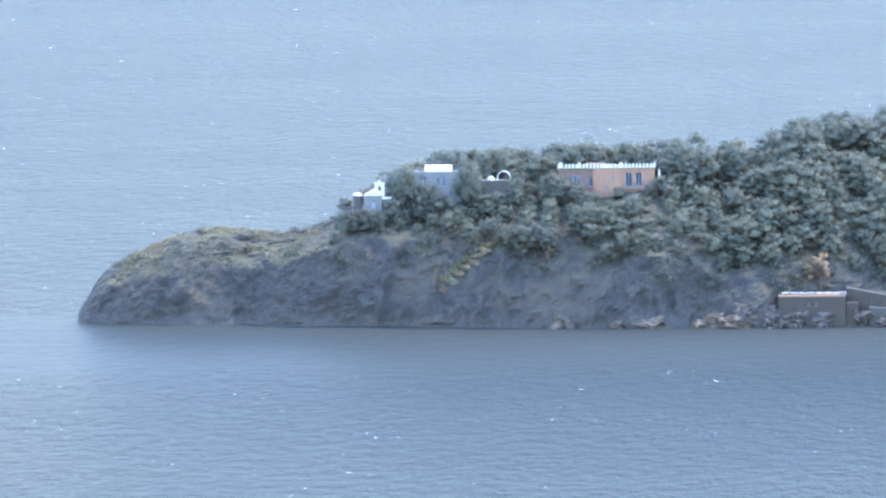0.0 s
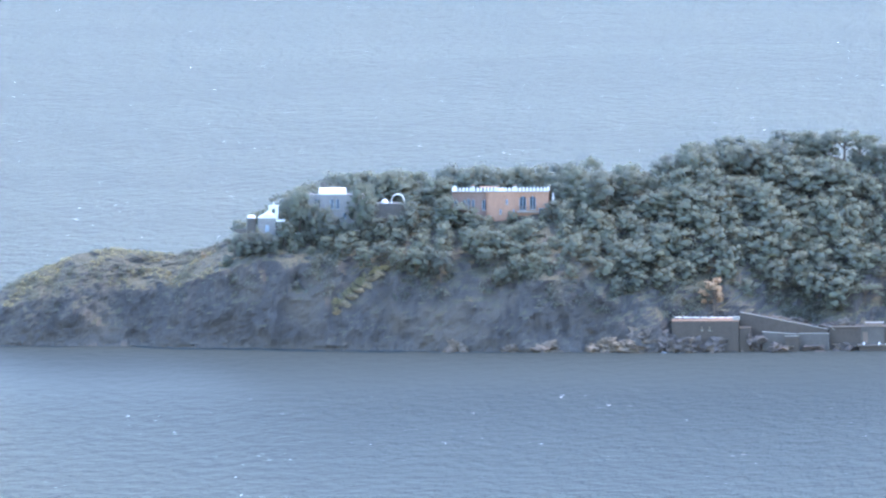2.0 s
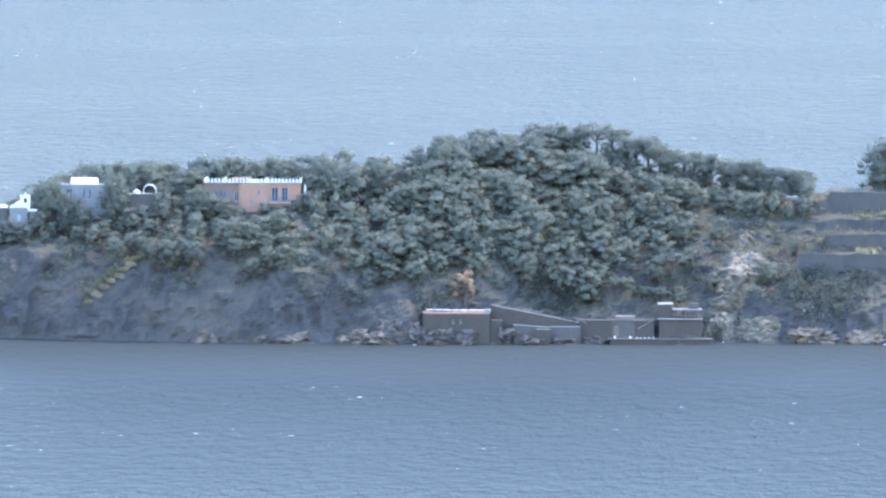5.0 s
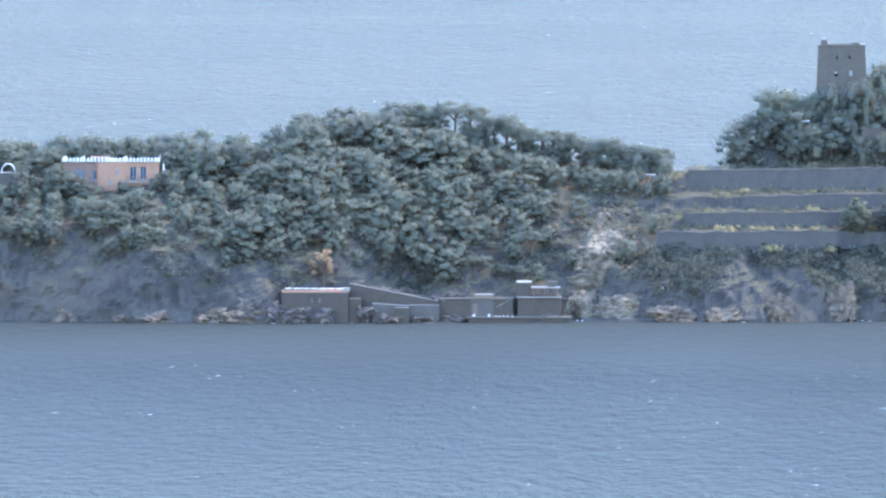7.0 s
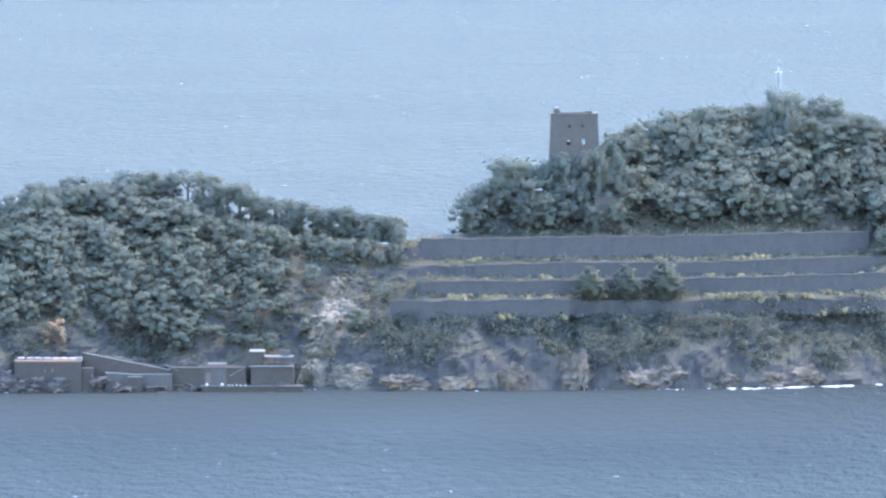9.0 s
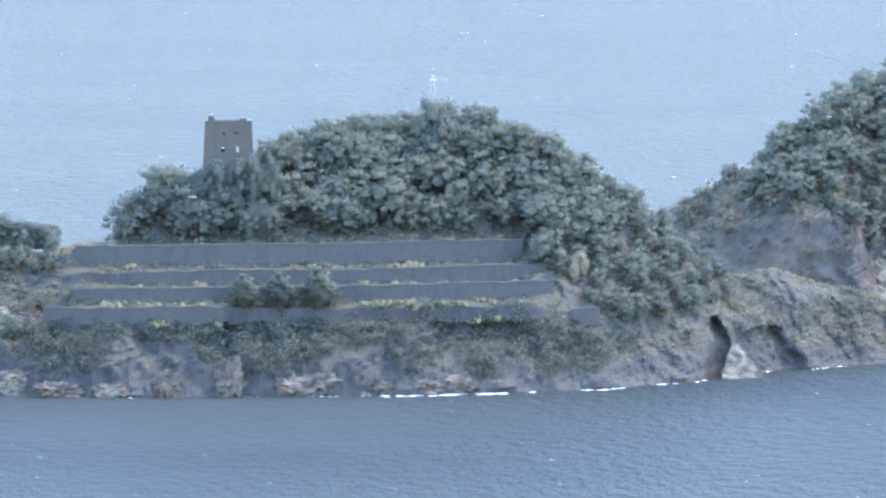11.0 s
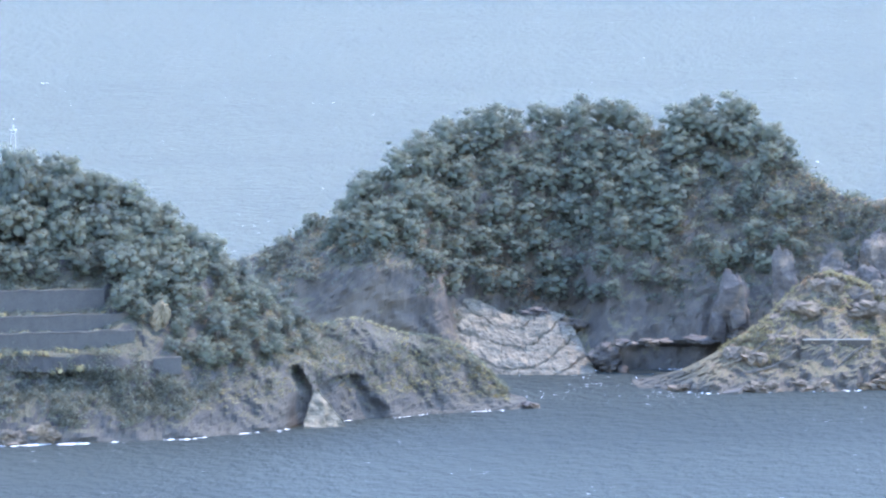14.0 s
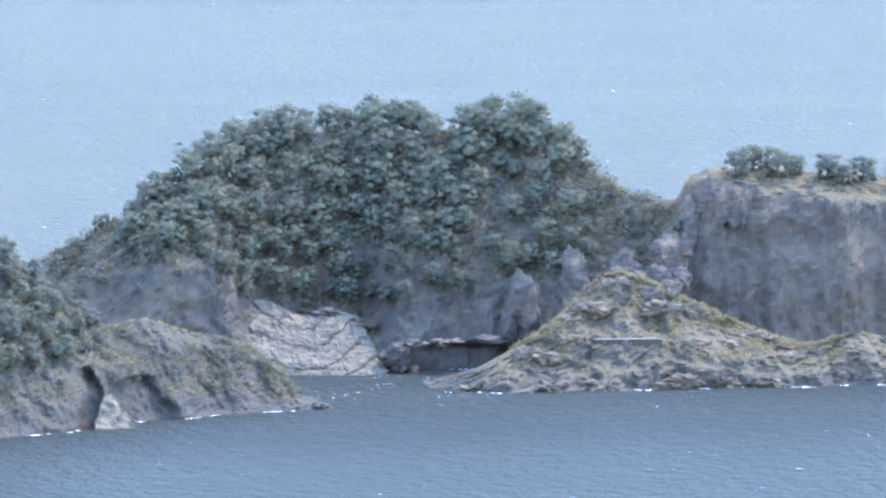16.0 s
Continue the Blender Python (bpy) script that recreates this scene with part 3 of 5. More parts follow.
FRONTS = [(-164, -142, 10, 18.5, 0.72), (-134.5, -112.5, 12, 20.5, 0.6), (-176, -167, 4, 15, 0.75), (29, 38, 36, 42.5, 0.6)]


def wooded(land, x0, x1, thick, tall, lo, hi, spacing, rng, limit):
    """Scatter of tree places with a least spacing between them: (x, y, z), height."""
    got, cells, tries = [], {}, 0
    while len(got) < limit and tries < limit * 30:
        tries += 1
        x = rng.uniform(x0, x1)
        d = rng.uniform(lo(x), max(lo(x) + 1, hi(x)))
        full = float(thick(x))
        if land is LONG and -38 < x < -9 and d > float(land.deep(x)) - 11:
            full = 0.9
        if rng.uniform() > full:
            continue
        p = land.spot(x, d)
        if any(a < x < b and c < p.y < e for a, b, c, e in BUILT):
            continue
        s = spacing * rng.uniform(0.8, 1.2) / max(0.15, full) ** 0.55
        key = (int(p.x // 4), int(p.y // 4))
        near = [q for i in (-2, -1, 0, 1, 2) for j in (-2, -1, 0, 1, 2) for q in cells.get((key[0] + i, key[1] + j), ())]
        if any((q[0] - p.x) ** 2 + (q[1] - p.y) ** 2 < s * s for q in near):
            continue
        h = float(tall(x)) * rng.uniform(0.58, 1.07)
        if land is LONG and -61 < x < -10:
            back = d - float(land.deep(x))
            if back > -5.0:
                continue
            h = min(h, float(land.ridge(x)) - p.z + 0.9) if back > -14 else h
        if land is LONG and x < -95 and d > float(land.deep(x)) - 8:
            h *= 1.42
        elif land is LONG and 62 < x < 88:
            h *= 0.92
        for a, b, c, e, f in FRONTS:
            if a < x < b and c < p.y < e:
                h *= f
        cells.setdefault(key, []).append((p.x, p.y))
        got.append((p, h))
    return got


def slope_low(x):
    if -6 < x < 92:
        return 43.0
    if x >= 92:
        return float(A_CDEEP(x)) + 4 + max(0, 104 - x) * 1.2
    return float(A_CDEEP(x)) * 0.75 + max(0.0, 2.5 + 6.0 * noise.noise(Vector((x * 0.07, 2.0, 0)))) * (0.4 if -112 < x < -92 or -60 < x < -20 else 1.0)


places = wooded(LONG, -184, 135, A_THICK, A_TALL, slope_low, lambda x: float(A_DEEP(x)) + 12, 3.6, rng, 1500)
B_THICK = line([(138, 0.0), (143, 0.5), (147, 1), (240, 1.0), (247, 0.85), (251, 0.3), (257, 0.12), (263, 0.0)], 0.5)
B_TALL = line([(136, 3), (146, 6.5), (170, 7.2), (222, 7.6), (236, 8.6), (247, 7.0), (252, 4), (262, 2.5)])
places_b = wooded(ROUND, 136, 263, B_THICK, B_TALL, lambda x: float(B_CDEEP(x)) + (1.5 if x > 165 else 4.5), lambda x: float(B_DEEP(x)) + 4, 3.8, rng, 560)
places_b = [(p, h) for p, h in places_b if not (216.2 < p.x < 221.8 and p.y - float(B_SHORE(p.x)) > float(B_DEEP(p.x)) - 12) and (p.x < 223 or p.y - float(B_SHORE(p.x)) > float(B_DEEP(p.x)) - 9 or rng.uniform() < 0.4)]
every = places + places_b
# the crest and the fringe stand as single trees, the inner wood is one mass
def single(k, p):
    land = LONG if k < len(places) else ROUND
    d = p.y - float(land.shore(p.x))
    return d > float(land.deep(p.x)) - 7.5 or (k < len(places) and (p.x > 100 and d < 24 or d < float(land.cdeep(p.x)) + 5)) or (k < len(places) and 0 < p.x < 92 and d < 48)


flags = [single(k, p) for k, (p, h) in enumerate(every)]
count, inner = 0, []
for k, ((p, h), own) in enumerate(zip(every, flags)):
    i = int(rng.integers(0, 6)) if rng.uniform() < (0.6 if -64 < p.x < -34 else 0.93) or not own else int(rng.integers(6, 9))
    turn, wide = rng.uniform(0, math.tau), rng.uniform(0.95, 1.4)
    p = p - Vector((0, 0, 0.7))
    if own and count < 165:
        plant(i, p, h / 6.0, turn, wide)
        count += 1
    else:
        inner.append(placed(QUADS[i], turn, np.array((wide, wide, 1.0)) * (h / 6.0), p))
tagged(link("pine_wood", cloud_mesh("pine_wood", gathered(inner), PINE)), "dense dark green pine wood covering the slopes", "wood", "", "stuff")


# ---- walls of the terraces ----
def terrace_wall(x0, x1, d, z0, z1, label):
    """A long dry-stone retaining wall that follows the shore, with a pale coping."""
    xs = np.arange(x0, x1 + 0.1, 1.0)
    w = empty("terrace_wall", ((x0 + x1) / 2, float(A_SHORE((x0 + x1) / 2)) + d, z0), label, "wall", "terrace walls")
    base = Vector(w.location)
    for name, front, thick, lo, hi, mat in (("masonry", 0.0, 0.9, z0 - 1.2, z1, TERRACE), ("coping", -0.06, 1.0, z1 + 0.004, z1 + 0.2, TERRACE)):
        bm, rows = bmesh.new(), []
        for x in xs:
            y = float(A_SHORE(x)) + d - 0.5 + front
            n = noise.noise(Vector((x * 0.3, d, 0))) + 0.8 * noise.noise(Vector((x * 0.05, d * 3, 7)))
            top = hi + 0.32 * n + 0.006 * (x - xs[0])
            low = lo if name == "masonry" else top - 0.18
            j = 0.12 * noise.noise(Vector((x * 0.8, d, 5)))
            rows.append([bm.verts.new(Vector(p) - base) for p in ((x, y + j, low), (x, y + j + 0.12, top), (x, y + thick, top), (x, y + thick, low))])
        for a, b in zip(rows, rows[1:]):
            for i in range(4):
                bm.faces.new((a[i], b[i], b[(i + 1) % 4], a[(i + 1) % 4]))
        bm.faces.new(rows[0])
        bm.faces.new(rows[-1][::-1])
        part(name, bm, mat, w)
    return w


WALL_LABEL = "long grey dry-stone terrace wall with pale coping"
terrace_wall(-4.5, 89, 35.0, 24.2, 28.4, WALL_LABEL)
terrace_wall(6.5, 94, 26.8, 20.8, 23.7, WALL_LABEL)
terrace_wall(-5.5, 95, 19.8, 17.6, 20.7, WALL_LABEL)
terrace_wall(-11, 26, 12.4, 13.6, 17.3, WALL_LABEL)
terrace_wall(98, 104, 12.4, 13.6, 16.0, "short pale stone terrace wall at the end of the slope")


# ---- rocks ----
def crag(name, place, size, mat, label, seed, rough=0.35, category="rock", lean=0.0, blocks=4):
    """A broken rock: angular blocks piled together, their faces split and pitted."""
    pick = np.random.default_rng(int(seed))
    bm = bmesh.new()
    for k in range(blocks):
        one = bmesh.new()
        f = 1.0 if k == 0 else pick.uniform(0.45, 0.75)
        c = Vector((0, 0, 0)) if k == 0 else Vector((pick.uniform(-0.75, 0.75), pick.uniform(-0.6, 0.3), pick.uniform(-0.6, 0.35)))
        for q in pick.normal(size=(20, 3)):
            q = Vector(q).normalized() * pick.uniform(0.7, 1.0)
            q = Vector((max(-0.8, min(0.8, q.x)), q.y, max(-0.75, min(0.85, q.z)))) * f + c
            one.verts.new(q)
        hull = bmesh.ops.convex_hull(one, input=one.verts[:])
        bmesh.ops.delete(one, geom=list({g for g in hull["geom_interior"] + hull["geom_unused"] if isinstance(g, bmesh.types.BMVert)}), context="VERTS")
        bmesh.ops.subdivide_edges(one, edges=one.edges[:], cuts=4, use_grid_fill=True)
        for v in one.verts:
            q = v.co + Vector((seed, k, 0))
            v.co += v.co.normalized() * rough * (0.34 * (noise.ridged_multi_fractal(q * 1.9, 0.9, 2.2, 4, 1.0, 2.0) - 1.2) + 0.34 * noise.noise(q * 4.5))
        me = bpy.data.meshes.new("block")
        one.to_mesh(me)
        one.free()
        bm.from_mesh(me)
        bpy.data.meshes.remove(me)
    for v in bm.verts:
        q = v.co
        v.co = Vector((q.x * size[0] + lean * q.z * size[2], q.y * size[1], q.z * size[2]))
    me = bpy.data.meshes.new(name)
    bm.to_mesh(me)
    bm.free()
    me.materials.append(mat)
    ob = link(name, me)
    ob.location = place
    return tagged(ob, label, category)


def rock_face(land, x0, x1, d0, d1, proud, seed):
    """A bare face of pale rock on the slope: a split sheet, proud in the middle and buried at its ragged rim."""
    n, verts = 36, []
    for i in range(n):
        for j in range(n):
            u, v = i / (n - 1), j / (n - 1)
            x = x0 + (x1 - x0) * u + 1.2 * (v - 0.5)
            p = land.spot(x, d0 + (d1 - d0) * v)
            o = land.warp(p, 1.0)
            rim = min(u, 1 - u, v, 1 - v) * 4 + 0.9 * noise.noise(Vector((u * 5, v * 5, seed)))
            lift = proud * max(-0.6, min(1.0, rim))
            bed = math.floor(v * 6 + u * 2 + 0.8 * noise.noise(Vector((u * 4, v * 4, seed + 3))))
            crack = abs((u * 4 - v * 2 + 0.8 * noise.noise(Vector((u * 4, v * 5, seed + 8)))) % 1.0 - 0.5)
            lift += 0.5 * noise.noise(Vector((bed * 2.3, u * 3, seed))) + 0.35 * noise.fractal(Vector((u * 9, v * 9, seed)), 0.8, 2.0, 3) - 0.6 * max(0, 1 - crack / 0.06)
            verts.append((x + o[0], p.y + o[1] - lift * 0.75, p.z + o[2] + lift * 0.5))
    faces = [(i * n + j, (i + 1) * n + j, (i + 1) * n + j + 1, i * n + j + 1) for i in range(n - 1) for j in range(n - 1)]
    ob = link("rock_outcrop", mesh_of("rock_outcrop", verts, faces, PALE_ROCK))
    thick = ob.modifiers.new("thickness", "SOLIDIFY")
    thick.thickness, thick.offset = 1.0, -1
    return tagged(ob, "pale sunlit cracked limestone face in the gully", "rock", "gully rocks")


for k, (x0, x1, d0, d1) in enumerate([(-27.0, -18.2, 7.6, 18.5), (-28.6, -21.6, 3.8, 7.2), (-29.6, -23.4, 0.4, 4.0), (-23.6, -14.5, 0.2, 3.2), (-24.0, -20.5, 19.5, 25.0)]):
    rock_face(LONG, x0, x1, d0, d1, 1.6 if k < 3 else 1.0, 3.0 + 7 * k)
for i, (x, d, z, a, b, c) in enumerate([(27, 1.0, 3.6, 3.8, 3.0, 5.6), (40, 1.0, 2.6, 6.0, 3.0, 4.2), (46, 0.6, 2.2, 5.0, 3.0, 3.6), (57, 0.5, 1.8, 3.5, 2.6, 2.6), (66, 0.4, 1.8, 6.0, 3.0, 2.6), (74, 0.3, 2.2, 4.6, 3.0, 3.2), (14, 0.8, 2.4, 3.0, 2.5, 4.4),
                                        (3, 0.3, 1.6, 4.0, 2.5, 2.4), (-8, 0.2, 1.8, 4.2, 2.6, 2.4), (-95, 0.2, 1.6, 5.0, 2.6, 1.9), (-101, 0.6, 1.8, 3.6, 2.4, 2.0), (-113, 0.3, 1.3, 4.0, 2.5, 1.7), (-131, 0.3, 1.4, 2.6, 2.2, 2.4), (-120, 0.3, 1.0, 2.6, 2.0, 1.3)]):
    tagged(crag("shore_rock", (x, float(A_SHORE(x)) + d, z * 0.55), (a, b, c * 1.1), SHORE_ROCK, "weathered brown-grey rock at the waterline", 20 + i, 1.0, blocks=6), group="shore rocks")
for i, (x, y, z, a, b, c) in enumerate([(203, 192, 4.0, 3.5, 3, 3.2), (206, 193, 2.0, 3.0, 3, 2.4), (198, 208, 10.0, 4.0, 3, 1.8), (190, 210, 12.0, 4.5, 3, 1.6)]):
    tagged(crag("rock_outcrop", (x, y, z), (a, b, c), GREY_ROCK, "broken grey rocks beside the pale slab", 30 + i, 0.5), group="slab rocks")
for i, (x, d, z, a, c) in enumerate([(-84, -0.9, 1.0, 4.4, 2.8), (-78, -1.2, 1.0, 4.4, 2.6), (-72, -0.8, 1.2, 4.0, 2.8), (-66, -3.4, 0.5, 3.0, 1.6), (-59, -3.0, 0.3, 3.2, 1.3), (-52, -1.6, 0.4, 3.4, 1.6), (-33, -3.6, 0.4, 3.6, 1.6), (-89, 0.6, 1.6, 3.6, 3.0), (-92, 1.6, 2.6, 3.6, 3.4), (-53, 2.0, 4.0, 4.5, 2.6), (-68, 6.0, 5.0, 5.0, 2.0), (-62, 7.0, 4.5, 5.0, 2.4)]):
    tagged(crag("shore_rock", (x, float(A_SHORE(x)) + d, z), (a, 2.6, c), GREY_ROCK, "dark broken rock round the landing place", 100 + i, 0.9), group="landing rocks")
for i, (x, d, a, c) in enumerate([(228, 14, 3.5, 2.2), (233, 9, 3.5, 2.0), (240, 12, 4.0, 2.4), (245, 20, 4.5, 2.6), (251, 25, 4.0, 3.0), (259, 20, 4.5, 2.4), (265, 10, 4.5, 2.2), (268, 22, 4.0, 2.4), (275, 12, 4.0, 2.2), (280, 18, 4.0, 1.8), (287, 9, 4.0, 1.8), (238, 20, 3.0, 2.4), (262, 27, 3.6, 3.2)]):
    tagged(crag("rock_outcrop", SPUR.spot(x, d), (a, 2.6, c), SHORE_ROCK, "broken brown-grey rocks on the spur", 130 + i, 0.5), group="spur rocks")
def wedge_slab():
    """A leaning slab: a broad foot in the water and a narrow head against the cliff."""
    bm = bmesh.new()
    vs = [bm.verts.new(p) for p in ((129.4, 43.5, -0.8), (139.6, 50.0, -0.8), (133.6, 49.5, 7.8), (132.6, 49.0, 8.2), (131.0, 47.0, 4.0), (138.0, 58.0, -0.8), (131.5, 56.0, -0.8))]
    hull = bmesh.ops.convex_hull(bm, input=vs)
    bmesh.ops.subdivide_edges(bm, edges=bm.edges[:], cuts=7, use_grid_fill=True)
    bmesh.ops.triangulate(bm, faces=bm.faces[:])
    for v in bm.verts:
        v.co += Vector((0.5, -0.6, 0.2)) * (noise.fractal(v.co * 0.5, 0.8, 2.1, 4) * 0.9)
    me = bpy.data.meshes.new("leaning_slab")
    bm.to_mesh(me)
    bm.free()
    me.materials.append(PALE_ROCK)
    return tagged(link("leaning_slab", me), "pale leaning rock slab between two dark clefts", "rock")


wedge_slab()
for k in range(7):
    x = -156.0 + k * 1.4
    p = LONG.spot(x, 2.2 + (x + 156) * 0.41)
    o = LONG.warp(p, 1.0)
    tagged(crag("rock_rib", p + Vector(o) + Vector((0, -0.2, 0)), (1.5, 1.1, 0.8), OCHRE, "ochre sunlit rib of rock and grass on the cliff", 160 + k, 0.5, blocks=3), group="ochre rib")
crag("shore_rock", (180.5, 96, 0.3), (3.2, 3.0, 1.6), GREY_ROCK, "dark low rock off the island point", 43, 0.5)
crag("rock_outcrop", (99.5, float(A_SHORE(99.5)) + 25, 22.5), (2.4, 2.0, 6.0), OCHRE, "ochre rock tongue with dry growth between pines", 170, 0.5)
crag("rock_pinnacle", (242.6, 172, 21.5), (3.4, 2.6, 9.4), GREY_ROCK, "tall grey rock pinnacle above the spur", 51, 0.3, blocks=8)
crag("rock_pinnacle", (231.6, 192, 14.6), (4.8, 3.2, 9.6), GREY_ROCK, "tall grey rock pinnacle above the cove", 52, 0.3, blocks=8)
crag("rock_outcrop", (252.0, 174, 22.5), (5.0, 3.0, 3.2), GREY_ROCK, "broken grey rocks on the crest of the spur", 53, 0.4)
crag("rock_outcrop", (262.0, 182, 20.0), (5.5, 3.0, 6.0), GREY_ROCK, "broken grey rocks below the saddle", 54, 0.4)
crag("rock_buttress", (263.5, 187, 25.5), (5.0, 3.0, 8.0), GREY_ROCK, "narrow rock buttress climbing to the saddle", 57, 0.4)
crag("rock_buttress", (254.0, 186, 23.5), (4.4, 3.0, 7.0), GREY_ROCK, "narrow rock buttress climbing to the saddle", 58, 0.4)
crag("rock_outcrop", (236.0, 160, 11.0), (5.0, 3.0, 3.0), GREY_ROCK, "broken grey rocks on the flank of the spur", 55, 0.4)
crag("rock_outcrop", (256.0, 168, 18.0), (5.0, 3.0, 3.4), GREY_ROCK, "broken grey rocks on the flank of the spur", 56, 0.4)
for i, (x, d, z, a, b, c) in enumerate([(216, 0, 0.6, 3.5, 3, 1.4), (234, 0, 1.2, 4.5, 3, 2.0), (246, -0.2, 1.4, 5.0, 3, 2.2), (262, 0, 1.5, 6, 3, 2.4), (272, 0, 1.3, 4, 3, 2.0), (283, 0, 1.0, 4, 3, 1.8)]):
    tagged(crag("shore_rock", (x, float(C_SHORE(x)) + d, z * 0.6), (a, b, c), SHORE_ROCK, "weathered brown-grey rock at the waterline", 60 + i, 0.9), group="shore rocks")
for i, (x, y, z, a, c) in enumerate([(272.5, 196, 38.5, 2.6, 5.0), (276.5, 195, 36.5, 3.4, 6.0), (283, 196, 34.5, 3.6, 7.5), (290, 195.5, 33.0, 3.6, 8.5), (297, 196, 34.0, 3.8, 7.0), (305, 196, 32.5, 3.6, 7.5), (270.5, 196, 31.0, 2.4, 7.5)]):
    tagged(crag("cliff_head", (x, y, z), (a, 2.4, c), GREY_ROCK, "blocky grey rock at the head of the cliff", 180 + i, 0.45), group="cliff heads")
for i, (x, y, z, a, c) in enumerate([(208, 193, 6.4, 5, 1.6), (216, 192, 6.8, 5, 1.3), (225, 193, 7.2, 6, 1.5), (233, 192, 7.6, 4, 1.6)]):
    tagged(crag("rock_ledge", (x, y, z), (a * 0.8, 4.0, c * 0.8), GREY_ROCK, "grey rock ledge overhanging a dark sea cave", 80 + i, 0.35), group="cave ledges")


def bedding_slab():
    """A broad tilted bedding plane of pale limestone, split by long curved cracks."""
    nu, nv, verts = 150, 90, []
    for i in range(nu):
        for j in range(nv):
            u, v = i / (nu - 1), j / (nv - 1)
            x = 172.0 + 30 * u + 4.0 * v * (1 - u) - 5 * v
            top = 14.2 - 4.0 * u + 1.2 * math.sin(u * 9)
            z = -0.4 + (top + 0.9) * v
            y = 184.5 + 24 * v + 4 * u + 2.2 * math.sin(u * 5 + 1)
            bed = math.floor((v * 9 + 2.2 * math.sin(u * 2.6 + 0.4) + 0.35 * noise.noise(Vector((u * 9, v * 7, 1)))))
            crack = abs((v * 3.2 + 1.1 * math.sin(u * 3.4 + 0.3) + 0.25 * noise.noise(Vector((u * 8, v * 8, 4)))) % 1.0 - 0.5)
            split = abs((u * 5 + 0.7 * noise.noise(Vector((u * 3, v * 4, 9)))) % 1.0 - 0.5)
            lift = 0.45 * noise.noise(Vector((bed * 3.7, u * 4, 0))) + 0.42 * noise.fractal(Vector((u * 22, v * 18, 2)), 0.8, 2.1, 4)
            lift -= 1.1 * max(0, 1 - crack / (0.075 + 0.06 * noise.noise(Vector((u * 6, v * 6, 5))))) + 0.3 * max(0, 1 - split / 0.03)
            verts.append((x, y - lift * 0.5, z + lift * 0.8))
    faces = [(i * nv + j, (i + 1) * nv + j, (i + 1) * nv + j + 1, i * nv + j + 1) for i in range(nu - 1) for j in range(nv - 1)]
    ob = link("rock_slab", mesh_of("rock_slab", verts, faces, PALE_ROCK))
    thick = ob.modifiers.new("thickness", "SOLIDIFY")
    thick.thickness, thick.offset = 2.0, -1
    return tagged(ob, "broad tilted slab of pale cracked limestone", "rock")


bedding_slab()


# ---- scrub, bushes and grass ----
def bush_quads(rng, n=5, spread=0.9, r=0.6, per=48, size=0.16, level=1):
    lobes = [((rng.uniform(-spread, spread), rng.uniform(-spread, spread), rng.uniform(0.15, 0.75)), r * rng.uniform(0.6, 1.2)) for _ in range(n)]
    return leaf_cloud(rng, lobes, per, size, 0.8, level)


BUSHES = [bush_quads(rng) for _ in range(5)]
LIGHT_BUSHES = [bush_quads(rng, 4, 0.85, 0.62, 25, 0.17, 0) for _ in range(5)]


def scrub(name, land, x0, x1, lo, hi, n, size, mat, label, keep=None, cling=0.0):
    """Low growth spread over a stretch of ground, as one mass."""
    out = []
    for _ in range(n):
        x = rng.uniform(x0, x1)
        a, b = lo(x), hi(x)
        p = land.spot(x, rng.uniform(a, max(a + 0.5, b)))
        if keep and not keep(p):
            continue
        o = land.warp(p, 1.0)
        if float(land.steps(x)) > 0.5 and p.y - float(land.shore(x)) > 11.5:
            o = (0, 0, 0)
        s = size * rng.uniform(0.5, 1.4)
        t = rng.uniform(0, math.tau)
        out.append(placed(LIGHT_BUSHES[int(rng.integers(0, 5))], t, s, (p.x + o[0], p.y + o[1] - cling, p.z + o[2] - 0.15 * s)))
    return tagged(link(name, cloud_mesh(name, gathered(out), mat)), label, "scrub", "", "stuff")


def clump(scale, cut, seed):
    return lambda p: noise.noise(Vector((p.x * scale, p.y * scale, p.z * scale + seed))) > cut


cd, dd = (lambda x: float(A_CDEEP(x))), (lambda x: float(A_DEEP(x)))
scrub("low_scrub", LONG, -228, -182, lambda x: cd(x) - 2.0, lambda x: dd(x) + 2, 800, 0.6, SCRUB, "low green scrub on the bare headland", clump(0.12, -0.05, 1))
scrub("dry_scrub", LONG, -226, -180, lambda x: cd(x) - 0.5, lambda x: dd(x) + 1, 1000, 0.55, YELLOW, "yellow-green dry scrub on the bare headland", clump(0.13, 0.0, 7))
scrub("cliff_scrub", LONG, -190, -35, lambda x: cd(x) * 0.55, lambda x: cd(x) + 4, 1500, 1.1, SCRUB, "patches of green scrub clinging to the cliff", clump(0.09, 0.0, 3))
scrub("russet_scrub", LONG, -186, -166, lambda x: cd(x), lambda x: cd(x) + 16, 90, 0.8, RUSSET, "russet dry scrub above the cliff edge", clump(0.15, 0.05, 4))
scrub("russet_scrub", LONG, -40, -2, lambda x: cd(x), lambda x: dd(x), 420, 0.8, RUSSET, "russet dry scrub in the gully", clump(0.12, 0.0, 5))
scrub("gully_scrub", LONG, -34, 4, lambda x: cd(x) * 0.7, lambda x: min(dd(x), 36), 800, 0.95, SCRUB, "mixed green scrub in the gully", clump(0.1, -0.15, 6))
scrub("dry_gully_scrub", LONG, -24, 4, lambda x: cd(x) + 3, lambda x: dd(x), 420, 0.7, YELLOW, "yellow-green dry scrub on the gully slope", clump(0.12, -0.05, 41))
scrub("slope_scrub", LONG, -14, 112, lambda x: 1.5, lambda x: 11.8, 2600, 1.25, SCRUB, "dense green scrub below the terraces", lambda p: noise.noise(Vector((p.x * 0.09, p.y * 0.05, 8))) * 13 + p.z > 6.0)
